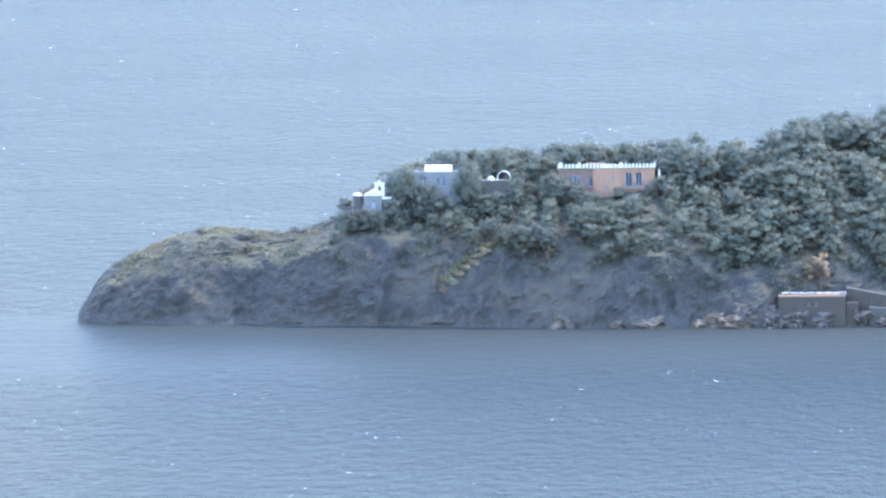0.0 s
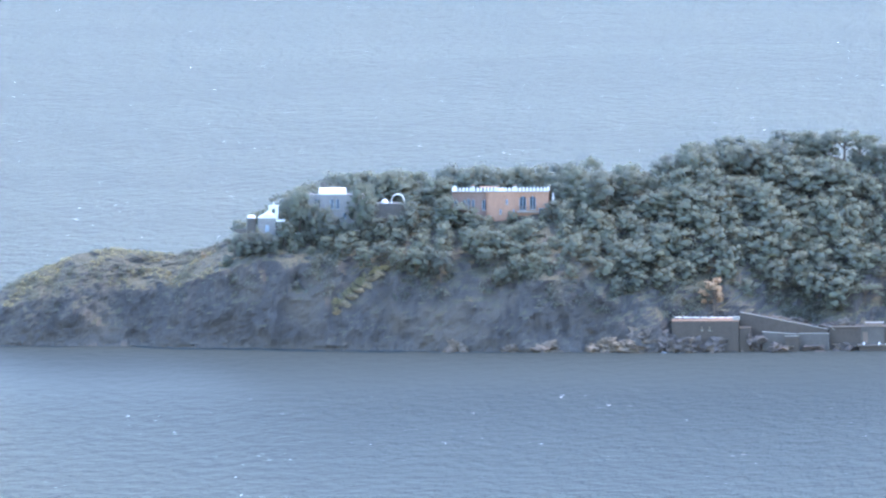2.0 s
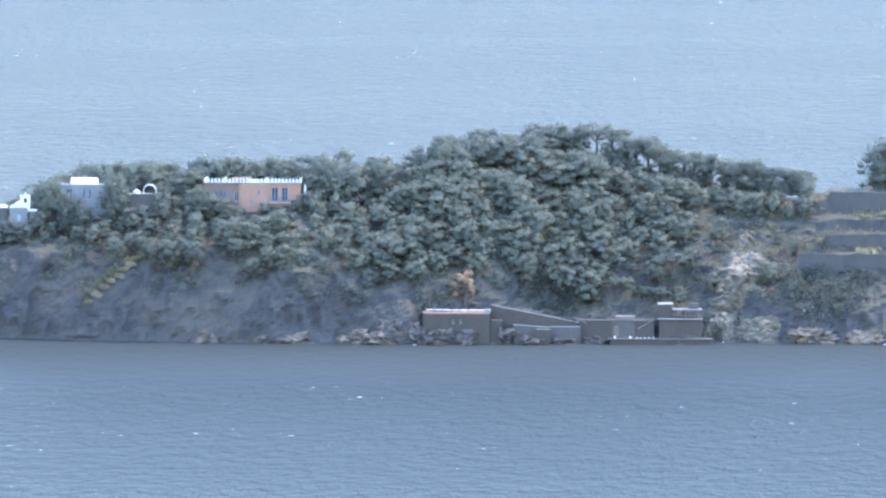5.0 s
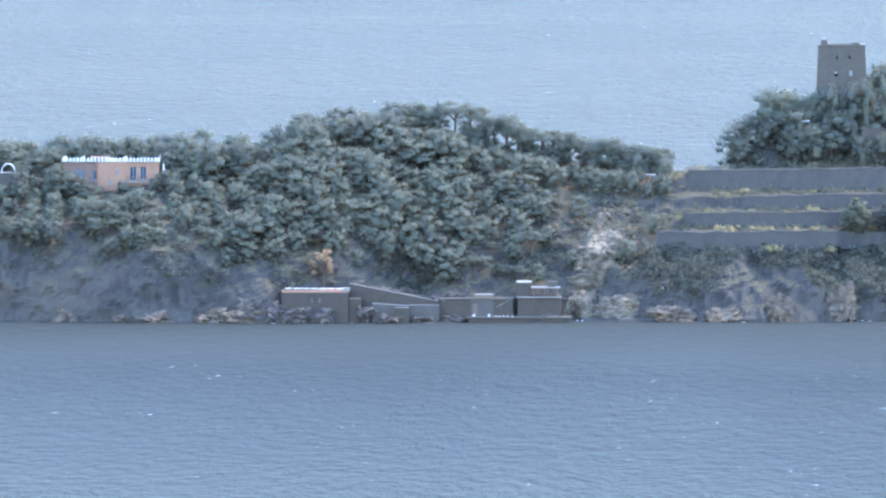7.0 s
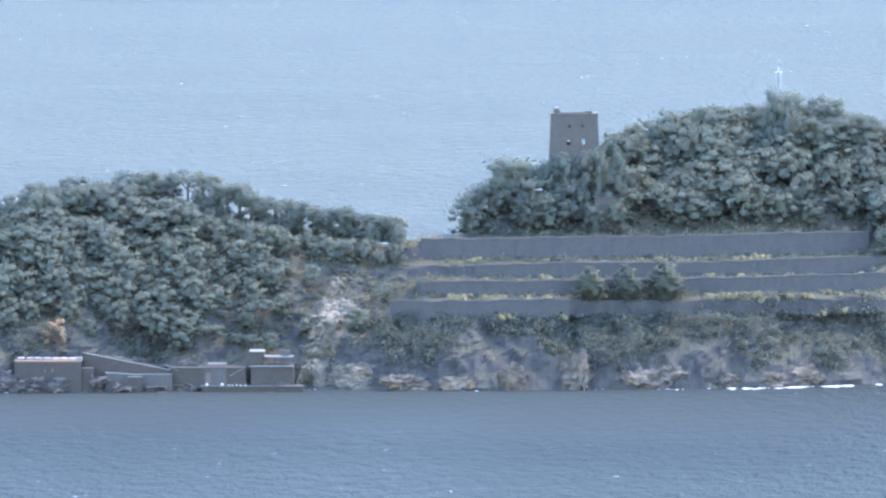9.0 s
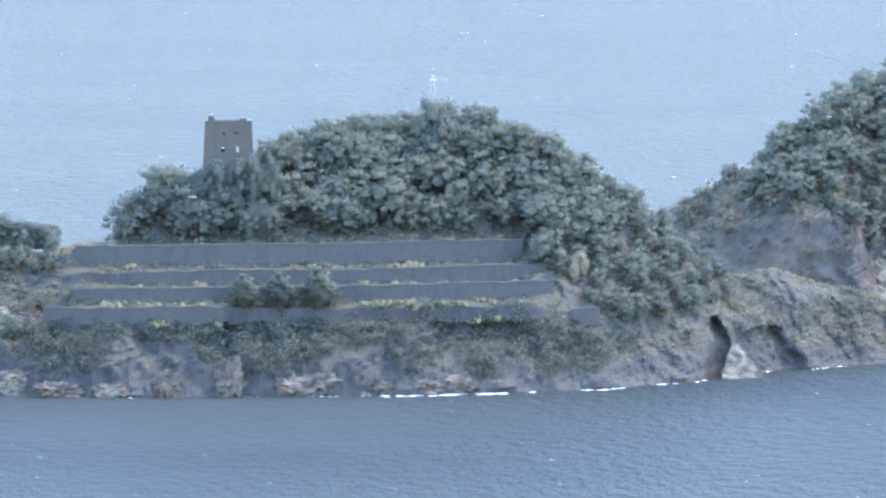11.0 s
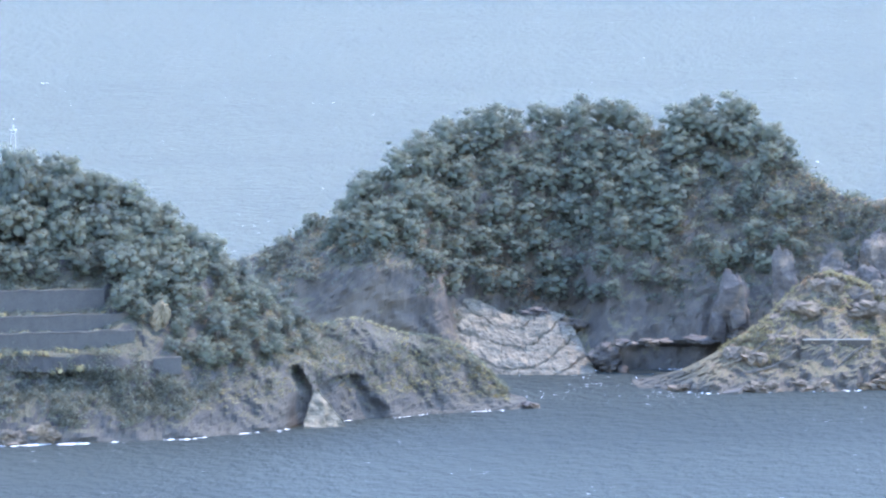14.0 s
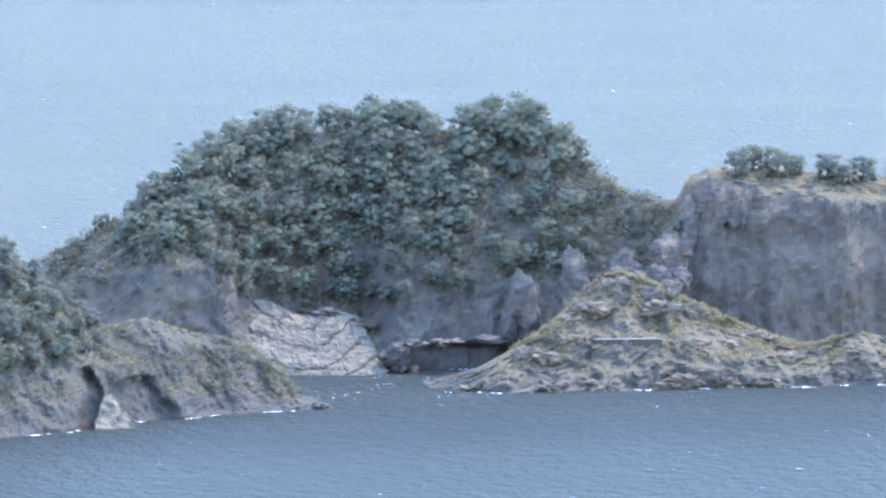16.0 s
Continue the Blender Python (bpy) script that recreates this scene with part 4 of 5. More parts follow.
scrub("terrace_scrub", LONG, -4, 96, lambda x: 13.5, lambda x: 33.5, 640, 0.8, SCRUB, "low green plants on the terraces", clump(0.12, -0.1, 9))
scrub("wood_edge_scrub", LONG, 4, 96, lambda x: 36.5, lambda x: 48.0, 420, 1.3, SCRUB, "green undergrowth at the foot of the pine wood")
scrub("wall_foot_scrub", LONG, 0, 98, lambda x: 16.5, lambda x: 19.2, 110, 1.0, SCRUB, "green plants along the foot of the terrace wall", clump(0.1, 0.0, 21))
scrub("wall_foot_scrub", LONG, 0, 98, lambda x: 31.0, lambda x: 34.2, 200, 1.0, SCRUB, "green plants along the foot of the terrace wall", clump(0.1, -0.12, 22))
scrub("wall_foot_scrub", LONG, 8, 98, lambda x: 24.0, lambda x: 26.2, 70, 0.9, SCRUB, "green plants along the foot of the terrace wall", clump(0.1, 0.05, 23))
scrub("bank_scrub", LONG, 24, 104, lambda x: 10.2, lambda x: 13.2, 300, 1.3, SCRUB, "thick green scrub on the bank under the terraces", clump(0.09, -0.3, 24))
scrub("dry_terrace_scrub", LONG, -2, 96, lambda x: 13.5, lambda x: 33.5, 160, 0.6, YELLOW, "yellow-green plants on the terraces", clump(0.16, 0.1, 10))
scrub("point_scrub", LONG, 98, 176, lambda x: cd(x) * 0.6, lambda x: dd(x) + 4, 1900, 0.8, SCRUB, "green scrub on the island point", clump(0.09, -0.25, 12))
scrub("dry_point_scrub", LONG, 104, 176, lambda x: cd(x) * 0.5, lambda x: dd(x) + 2, 1700, 0.55, YELLOW, "yellow-green dry scrub on the island point", clump(0.1, -0.25, 13))
bd, be = (lambda x: float(B_CDEEP(x))), (lambda x: float(B_DEEP(x)))
scrub("islet_scrub", ROUND, 128, 268, lambda x: bd(x) * 0.8, lambda x: be(x) + 2, 1600, 1.9, SCRUB, "green scrub between the pines of the islet", clump(0.08, -0.3, 14))
scrub("russet_islet_scrub", ROUND, 128, 150, lambda x: bd(x), lambda x: be(x), 90, 0.9, RUSSET, "russet scrub on the low end of the islet", clump(0.1, 0.0, 15))
scrub("russet_top_scrub", ROUND, 218, 320, lambda x: bd(x) + 4, lambda x: be(x), 260, 0.95, RUSSET, "russet and ochre scrub on the cliff top", clump(0.11, 0.02, 16))
scrub("dry_top_scrub", ROUND, 224, 330, lambda x: bd(x) + 2, lambda x: be(x), 300, 0.8, YELLOW, "yellow dry scrub on the cliff top", clump(0.1, 0.0, 17))
scrub("ochre_ledge_grass", ROUND, 180, 194, lambda x: 24.5 + (187 - x) * 0.2, lambda x: 27.5 + (187 - x) * 0.2, 160, 0.75, RUSSET, "ochre dry growth on the ledge above the slab")
scrub("flank_scrub", ROUND, 219, 270, lambda x: bd(x) * 0.5, lambda x: be(x) - 2, 1100, 1.0, SCRUB, "green scrub on the rocky flank under the saddle", clump(0.09, -0.15, 31))
scrub("dry_flank_grass", ROUND, 221, 272, lambda x: bd(x) * 0.5, lambda x: be(x) + 1, 900, 0.7, YELLOW, "ochre dry grass on the flank under the saddle", clump(0.1, -0.05, 32))
scrub("russet_flank_scrub", ROUND, 214, 268, lambda x: bd(x), lambda x: be(x) + 2, 340, 0.8, RUSSET, "russet bushes on the flank under the saddle", clump(0.1, 0.05, 33))
sd, se = (lambda x: float(C_CDEEP(x))), (lambda x: float(C_DEEP(x)))
scrub("spur_scrub", SPUR, 222, 312, lambda x: sd(x), lambda x: se(x) + 6, 620, 0.8, SCRUB, "green scrub on the rocky spur", clump(0.1, 0.05, 18))
scrub("dry_spur_scrub", SPUR, 226, 312, lambda x: sd(x) + 1, lambda x: se(x) + 3, 3600, 0.62, YELLOW, "yellow dry grass and scrub on the spur", clump(0.11, -0.1, 19))
scrub("russet_spur_scrub", SPUR, 226, 300, lambda x: sd(x) + 2, lambda x: se(x) + 3, 700, 0.6, RUSSET, "russet dry growth on the spur", clump(0.11, 0.0, 44))
scrub("crest_grass", SPUR, 250, 290, lambda x: se(x) - 5, lambda x: se(x) + 1, 420, 0.7, YELLOW, "yellow-green grass along the crest of the spur")
scrub("ochre_streak", LONG, -157, -146, lambda x: 2.0 + (x + 157) * 0.4, lambda x: 2.8 + (x + 157) * 0.4, 170, 0.6, YELLOW, "ochre grass along a rib of the cliff", None, 0.7)

BUSH_MESH = [cloud_mesh("leaves", q, m) for q in BUSHES[:3] for m in (SCRUB, YELLOW)]
STEM = bpy.data.meshes.new("stem")
_b = bmesh.new()
tube(_b, (0, 0, -0.4), (0.1, 0, 0.7), 0.08, 0.04, 5)
_b.to_mesh(STEM)
_b.free()
STEM.materials.append(BARK)


def bush(x, d, size, kind, land=LONG):
    p = land.spot(x, d)
    b = empty("bush", p - Vector((0, 0, 0.1)), "rounded yellow-green bush on a stone terrace" if kind % 2 else "rounded green bush on a stone terrace", "bush", "terrace bushes")
    b.scale, b.rotation_euler = (size, size, size), (0, 0, x)
    link("stem", STEM, b)
    link("leaves", BUSH_MESH[kind], b)


for k in range(110):
    x = rng.uniform(0, 96)
    row = (13.8, 14.6, 21.5, 28.4, 29.4)[int(rng.integers(0, 5))]
    bush(x, row + rng.uniform(0, 2), rng.uniform(0.6, 1.35), int(rng.integers(0, 6)))
for x in (56, 58, 61, 64.5, 67, 70.5, 75, 78, 83, 12, 14, 17, 21, 24):
    bush(x, 13.6 + rng.uniform(-2.5, 0.6), rng.uniform(1.2, 1.9), 1 + 2 * int(rng.integers(0, 3)))

for x, h in ((30.2, 1.15), (37.6, 1.2), (45.6, 1.35)):
    t = empty("cypress_tree", LONG.spot(x, 14.2), "broad dark conical evergreen on a stone terrace", "tree", "terrace evergreens")
    t.scale = (h * 1.9, h * 1.9, h * 0.95)
    link("trunk", CYPRESS_TRUNK, t)
    link("crown", CYPRESS_CROWN, t)

# the open row of flat-topped pines along the ridge, the sea seen between their trunks
CREST_TOP = line([(-61, 41.0), (-56, 41.8), (-50, 41.2), (-45, 39.4), (-40, 37.6), (-36, 36.6), (-30, 35.4), (-24, 34.4), (-18, 34.0), (-12, 33.2)])
x = -60.5
while x < -11:
    d = float(A_DEEP(x)) + rng.uniform(-1.0, 2.5)
    p = LONG.spot(x, d)
    h = float(CREST_TOP(x)) * rng.uniform(0.985, 1.012) - p.z
    t = plant(int(rng.integers(6, 9)) if rng.uniform() < 0.7 else int(rng.integers(0, 6)), p - Vector((0, 0, 0.9)), (h + 0.9) / 5.9, rng.uniform(0, 6.2), rng.uniform(1.0, 1.5))
    t.rotation_euler = (rng.uniform(-0.1, 0.1), rng.uniform(-0.16, 0.16), rng.uniform(0, 6.2))
    x += rng.uniform(1.9, 3.4)
for k in range(46):
    x = -61.0 + k * 1.1
    if any(abs(x - c) < w for c, w in ((-54.5, 2.6), (-42.5, 2.6), (-28.0, 1.2), (-22.5, 1.0))):
        continue
    p = LONG.spot(x, float(A_DEEP(x)) - rng.uniform(-1.0, 2.5))
    plant(int(rng.integers(0, 6)), p - Vector((0, 0, 0.6)), rng.uniform(0.5, 0.72), rng.uniform(0, 6.2), rng.uniform(0.9, 1.3))

# pines on the cliff top of the islet
for x, dy, h, i in ((280.5, 14, 5.2, 6), (284.5, 18, 5.0, 7), (289.5, 14, 5.8, 6), (294, 17, 4.0, 2), (301, 15, 5.2, 7), (304, 12, 4.4, 1), (309, 15, 5.4, 8), (317, 15, 5, 6)):
    plant(i % 6, ROUND.spot(x, dy) - Vector((0, 0, 1.0)), h / 4.5, x, 1.25)


# ---- the pink villa with battlements ----
def villa():
    v = empty("villa", (-123.4, 22, 22.5), "faded pink two-storey villa with white battlements among pines", "house")
    o = Vector(v.location)

    def loc(x, y, z):
        return (x - o.x, y - o.y, z - o.z)

    def shift(bm):
        bmesh.ops.translate(bm, verts=bm.verts[:], vec=-o)
        return bm

    holes_r = [(-122.3, -121.85, 28.2, 29.3), (-123.6, -123.15, 26.2, 27.2), (-120.9, -120.45, 26.2, 27.2)]
    arches = [(-119.5, -118.1, 27.0, 29.9), (-117.4, -116.1, 27.1, 29.9)]
    side = [(-113.5 - 0.9 - 1.1, -113.5 - 0.9, 25.6, 27.4)]
    left = [(-133.0, -132.2, 27.0, 28.9), (-131.2, -130.55, 27.2, 29.2), (-130.3, -129.65, 27.2, 29.4), (-129.4, -128.75, 27.2, 29.2), (-127.2, -126.3, 27.0, 29.1)]
    # left wing: shade painted in as greyer pink than the other bays
    wl = part("wall", shift(pierced(-133.4, -126.0, 20.0, 30.75, 22.6, 0.4, left)), PINK_SHADE, v, "pink set-back wing, its shade put into a greyer colour")
    wc = part("wall", shift(pierced(-126.0, -120.2, 20.0, 30.75, 22.0, 0.4, [h for h in holes_r if h[0] < -120.2])), PINK, v, "warm pink middle bay")
    wr = part("wall", shift(pierced(-120.2, -113.5, 20.0, 30.75, 22.25, 0.4, arches + side)), PINK, v)
    part("wall", shift(box(-133.4, -133.0, 23.0, 33.0, 20.0, 30.75, 0)), PINK_SHADE, v)
    part("wall", shift(box(-113.9, -113.5, 22.66, 33.0, 20.0, 30.75, 0)), PINK, v)
    part("wall", shift(box(-133.0, -113.9, 32.6, 33.0, 20.0, 30.75, 0)), PINK, v)
    part("wall", shift(box(-126.4, -126.01, 22.41, 23.0, 20.0, 30.74, 0)), PINK, v)
    part("roof_terrace", shift(box(-132.98, -113.92, 23.02, 32.58, 30.0, 30.3, 0)), PALEWALL, v, "pale flat roof terrace")
    for ws, wall, y in ((left, wl, 22.6), ([h for h in holes_r if h[0] < -120.2], wc, 22.0), (arches, wr, 22.25), (side, wr, 22.25)):
        for h in ws:
            w = window_in(v, *h, y, (h[3] - h[2]) > 1.95 and h not in side, PINK_SHADE if wall is wl else PINK, 0.39, BLUEWOOD)
            for c in (w, *w.children):
                c.data.transform(Matrix.Translation(-o))
    # the balcony before the arched windows, its rail of thin bars
    part("balcony", shift(box(-120.0, -115.6, 21.3, 22.24, 26.55, 26.8, 0.03)), PALEWALL, v, "pale balcony slab")
    bm = box(-120.0, -115.6, 21.32, 21.38, 27.75, 27.83, 0)
    for k in range(19):
        x = -119.95 + k * 0.24
        box(x, x + 0.05, 21.33, 21.37, 26.804, 27.746, 0, 0, bm)
    part("balcony_rail", shift(bm), TIMBER, v)
    part("balcony", shift(box(-134.0, -132.0, 21.7, 22.59, 26.3, 26.5, 0.03)), PALEWALL, v, "pale balcony slab")
    part("cornice", shift(box(-133.55, -113.35, 21.86, 22.62, 30.754, 30.9, 0.02)), PALEWALL, v)
    n = 28
    made = bpy.data.meshes.new("merlon")
    bm = box(-0.21, 0.21, -0.2, 0.2, 0.0, 0.65, 0)
    box(-0.15, 0.15, -0.14, 0.14, 0.654, 0.85, 0.0, 0.08, bm)
    bm.to_mesh(made)
    bm.free()
    made.materials.append(WHITE)
    for k in range(n):
        link("merlon", made, v, pose(*loc(-133.2 + k * 19.7 / (n - 1), 22.25, 30.904)), "whitewashed merlon" if k == 0 else "")
    for k in range(15):
        for x in (-133.2, -113.7):
            link("merlon", made, v, pose(*loc(x, 23.2 + k * 0.66, 30.75)))
    return v


villa()


def chimney(x, y, z, h, w, label):
    c = empty("chimney", (x, y, z), label, "chimney", "roof chimneys")
    part("shaft", box(-w / 2, w / 2, -w / 2, w / 2, 0, h, 0.03), WHITE, c)
    part("cap", box(-w * 0.7, w * 0.7, -w * 0.7, w * 0.7, h + 0.004, h + 0.18, 0.02), TERRACOTTA, c)


chimney(-129.3, 28.0, 30.3, 1.3, 0.55, "white chimney with terracotta cap on the villa roof")
chimney(-120.7, 29.0, 30.3, 1.2, 0.5, "white chimney with terracotta cap on the villa roof")
kiosk = empty("roof_pergola", (-126.0, 28.0, 30.3), "terracotta-topped pergola on the villa roof terrace", "pergola")
for x in (-1.6, 1.5):
    for y in (-1.2, 1.1):
        part("post", box(x, x + 0.12, y, y + 0.12, 0, 1.0, 0), WHITE, kiosk)
part("canopy", box(-2.0, 2.0, -1.6, 1.6, 1.004, 1.12, 0.03), TERRACOTTA, kiosk)
for x, s in ((-123.2, 0.42), (-124.0, 0.5)):
    b = empty("roof_dome", (x, 27.0, 30.3), "small white dome on the villa roof terrace", "dome", "roof domes")
    part("drum", box(-s * 1.3, s * 1.3, -s * 1.3, s * 1.3, 0, 0.45, 0.02), WHITE, b)
    part("cupola", dome(bmesh.new(), (0, 0, 0.454), s * 1.3, s), WHITE, b)
for x, y in ((-112.6, 23.2),):
    st = empty("white_canopy", (x, y, 24.0), "tall white folded parasol beside the villa", "parasol")
    part("pole", tube(bmesh.new(), (0, 0, 0), (0, 0, 6.6), 0.06, 0.05), METAL, st)
    part("folded_cloth", tube(bmesh.new(), (0, 0, 4.2), (0, 0, 6.5), 0.42, 0.12, 8), CANVAS, st)


# ---- the white house with the vaulted roof, and its lower wing ----
def white_house():
    h = empty("white_house", (-157.5, 20, 22.0), "whitewashed house with vaulted roof on the cliff edge", "house")
    o = Vector(h.location)

    def shift(bm):
        bmesh.ops.translate(bm, verts=bm.verts[:], vec=-o)
        return bm

    wins = [(-158.4, -157.7, 27.5, 29.6), (-157.2, -156.5, 27.5, 29.6), (-155.8, -155.1, 25.4, 26.7), (-161.8, -160.4, 27.6, 29.6)]
    # walls carry their shade in a darker white; the vault keeps full whitewash
    part("wall", shift(pierced(-163.0, -152.6, 19.5, 30.5, 20.0, 0.45, wins)), SHADE_WHITE, h)
    part("wall", shift(box(-163.0, -162.55, 20.46, 27.0, 19.5, 30.5, 0)), SHADE_WHITE, h)
    part("wall", shift(box(-153.05, -152.6, 20.46, 27.0, 19.5, 30.5, 0)), SHADE_WHITE, h)
    part("wall", shift(box(-162.5, -153.1, 26.5, 27.0, 19.5, 30.5, 0)), SHADE_WHITE, h)
    part("roof_slab", shift(box(-162.5, -153.1, 20.46, 26.45, 30.0, 30.3, 0)), SHADE_WHITE, h)
    bm, rings = bmesh.new(), []
    for k in range(13):
        a = k / 12 * math.pi
        rings.append([bm.verts.new((x, 23.4 - 2.7 * math.cos(a), 30.3 + 1.4 * math.sin(a))) for x in (-160.8, -155.4)])
    for a, b in zip(rings, rings[1:]):
        bm.faces.new((a[0], a[1], b[1], b[0]))
    bm.faces.new([r[0] for r in rings])
    bm.faces.new([r[1] for r in rings][::-1])
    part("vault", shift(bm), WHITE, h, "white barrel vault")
    for w in wins:
        ob = window_in(h, *w, 20.0, (w[3] - w[2]) > 1.5, SHADE_WHITE, 0.44, BLUEWOOD)
        for c in (ob, *ob.children):
            c.data.transform(Matrix.Translation(-o))
    part("chimney_stack", shift(box(-160.6, -159.7, 24.8, 25.6, 30.3, 32.6, 0.03)), GREYWALL, h)
    return h


white_house()


def low_wing():
    h = empty("low_house", (-147.0, 20, 21.0), "low grey rendered house with flat roof terrace", "house")
    o = Vector(h.location)

    def shift(bm):
        bmesh.ops.translate(bm, verts=bm.verts[:], vec=-o)
        return bm

    wins = [(-149.4, -148.6, 25.0, 26.8), (-146.6, -145.9, 25.4, 26.6)]
    part("wall", shift(pierced(-150.4, -143.3, 18.5, 28.6, 20.0, 0.4, wins)), GREYWALL, h)
    part("wall", shift(box(-150.4, -150.0, 20.41, 26.0, 18.5, 28.6, 0)), GREYWALL, h)
    part("wall", shift(box(-143.7, -143.3, 20.41, 26.0, 18.5, 28.6, 0)), GREYWALL, h)
    part("wall", shift(box(-150.0, -143.7, 25.6, 26.0, 18.5, 28.6, 0)), GREYWALL, h)
    part("roof_terrace", shift(box(-149.98, -143.72, 20.42, 25.58, 28.2, 28.45, 0)), PALEWALL, h)
    part("cupola", shift(dome(bmesh.new(), (-147.3, 22.0, 28.45), 0.85, 0.95)), WHITE, h, "small white dome")
    for w in wins:
        ob = window_in(h, *w, 20.0, False, GREYWALL, 0.4, TIMBER)
        for c in (ob, *ob.children):
            c.data.transform(Matrix.Translation(-o))
    return h


low_wing()
arbour = empty("garden_arbour", (-144.6, 22.2, 28.45), "white arched iron arbour on a roof terrace", "arbour")
for y in (0.0, 1.4):
    bm = bmesh.new()
    for k in range(10):
        a, b = k / 10 * math.pi, (k + 1) / 10 * math.pi
        tube(bm, (-1.3 * math.cos(a), y, 0.6 + 1.3 * math.sin(a)), (-1.3 * math.cos(b), y, 0.6 + 1.3 * math.sin(b)), 0.1, 0.1, 5)
    for x in (-1.3, 1.3):
        tube(bm, (x, y, 0), (x, y, 0.6), 0.1, 0.1, 5)
    part("hoop", bm, WHITE, arbour)
for x, z in ((-0.92, 1.52), (0.0, 1.9), (0.92, 1.52)):
    part("crossbar", tube(bmesh.new(), (x, 0, z), (x, 1.4, z), 0.07, 0.07, 5), WHITE, arbour)
for x, y, z in ((-151.6, 21.0, 28.6), (-151.0, 21.4, 28.6)):
    pillar = empty("garden_pillar", (x, y, 22.5), "whitewashed garden pillar between the houses", "pillar", "garden pillars")
    part("shaft", box(-0.25, 0.25, -0.25, 0.25, 0, 8.0, 0.03), WHITE, pillar)
    part("capital", box(-0.36, 0.36, -0.36, 0.36, 8.004, 8.2, 0.03), WHITE, pillar)
ledge = empty("terrace_ledge", (-153.4, 18.6, 23.0), "white terrace edge below the houses", "ledge")
part("slab", box(-1.2, 1.2, -0.8, 1.2, 0.0, 0.22, 0.03), WHITE, ledge)
part("bracket", box(-1.0, 1.0, -0.3, 1.2, -3.0, -0.004, 0.03), GREYWALL, ledge)


def chapel():
    c = empty("chapel", (-171.3, 18, 21.8), "small white chapel with bell gable on the cliff edge", "chapel")
    # front darker than the sides: its shade is in the colour
    part("nave_wall", pierced(-1.9, 1.7, -2.0, 4.0, 0.0, 0.35, [(-0.4, 0.35, 1.2, 2.6)]), SHADE_WHITE, c)
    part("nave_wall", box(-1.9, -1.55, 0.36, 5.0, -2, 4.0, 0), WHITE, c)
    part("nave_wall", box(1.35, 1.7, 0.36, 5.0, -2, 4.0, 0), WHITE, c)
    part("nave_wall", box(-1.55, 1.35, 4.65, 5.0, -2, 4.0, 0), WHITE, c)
    part("door", box(-0.4, 0.35, 0.15, 0.2, 1.2, 2.6, 0), BLUEWOOD, c)
    bm = bmesh.new()
    prof = [(-2.1, 4.004), (-0.1, 5.2), (1.9, 4.004)]
    a = [bm.verts.new((x, -0.15, z)) for x, z in prof]
    b = [bm.verts.new((x, 5.15, z)) for x, z in prof]
    bm.faces.new(a)
    bm.faces.new(b[::-1])
    for i in range(3):
        bm.faces.new((a[i], b[i], b[(i + 1) % 3], a[(i + 1) % 3]))
    part("roof", bm, WHITE, c)
    part("bell_gable", pierced(0.2, 2.2, 3.6, 6.4, 1.2, 0.4, [(0.85, 1.55, 4.9, 5.9)]), WHITE, c)
    part("gable_cap", box(0.1, 2.3, 1.1, 1.7, 6.404, 6.6, 0.02, 0.05), WHITE, c)
    part("finial", tube(bmesh.new(), (1.2, 1.4, 6.6), (1.2, 1.4, 7.3), 0.14, 0.05, 6), WHITE, c)
    part("side_roof", box(1.704, 3.6, 0.4, 4.0, 3.2, 3.5, 0.05), WHITE, c, "sunlit white side roof")
    part("side_wall", box(1.704, 3.4, 0.5, 4.0, -2, 3.196, 0.02), GREYWALL, c)
    t = empty("round_turret", (-174.6, 18.5, 20.8), "small grey turret with white domed cap", "turret")
    part("drum", tube(bmesh.new(), (0, 0, -1.5), (0, 0, 5.0), 0.95, 0.9, 14), GREYWALL, t)
    part("cupola", dome(bmesh.new(), (0, 0, 5.004), 0.95, 0.7), WHITE, t)
    w = empty("yard_wall", (-177.0, 17.6, 20.0), "low grey yard wall stepping down the cliff edge", "wall")
    part("masonry", box(-1.2, 1.4, 0, 0.5, -2.5, 3.6, 0.05), GREYWALL, w)


chapel()
gate = empty("folly_wall", (-129.6, 12.5, 15.0), "pale ruined wall with a notched top below the villa", "wall")
part("pier", box(-3.0, -0.7, 0, 0.8, -3.0, 4.0, 0.12, 0.1), GREYWALL, gate)
part("pier", box(0.9, 2.6, 0, 0.8, -3.0, 4.2, 0.12, 0.1), GREYWALL, gate)
part("panel", box(-0.69, 0.89, 0.1, 0.7, -3.0, 2.2, 0.05), GREYWALL, gate)


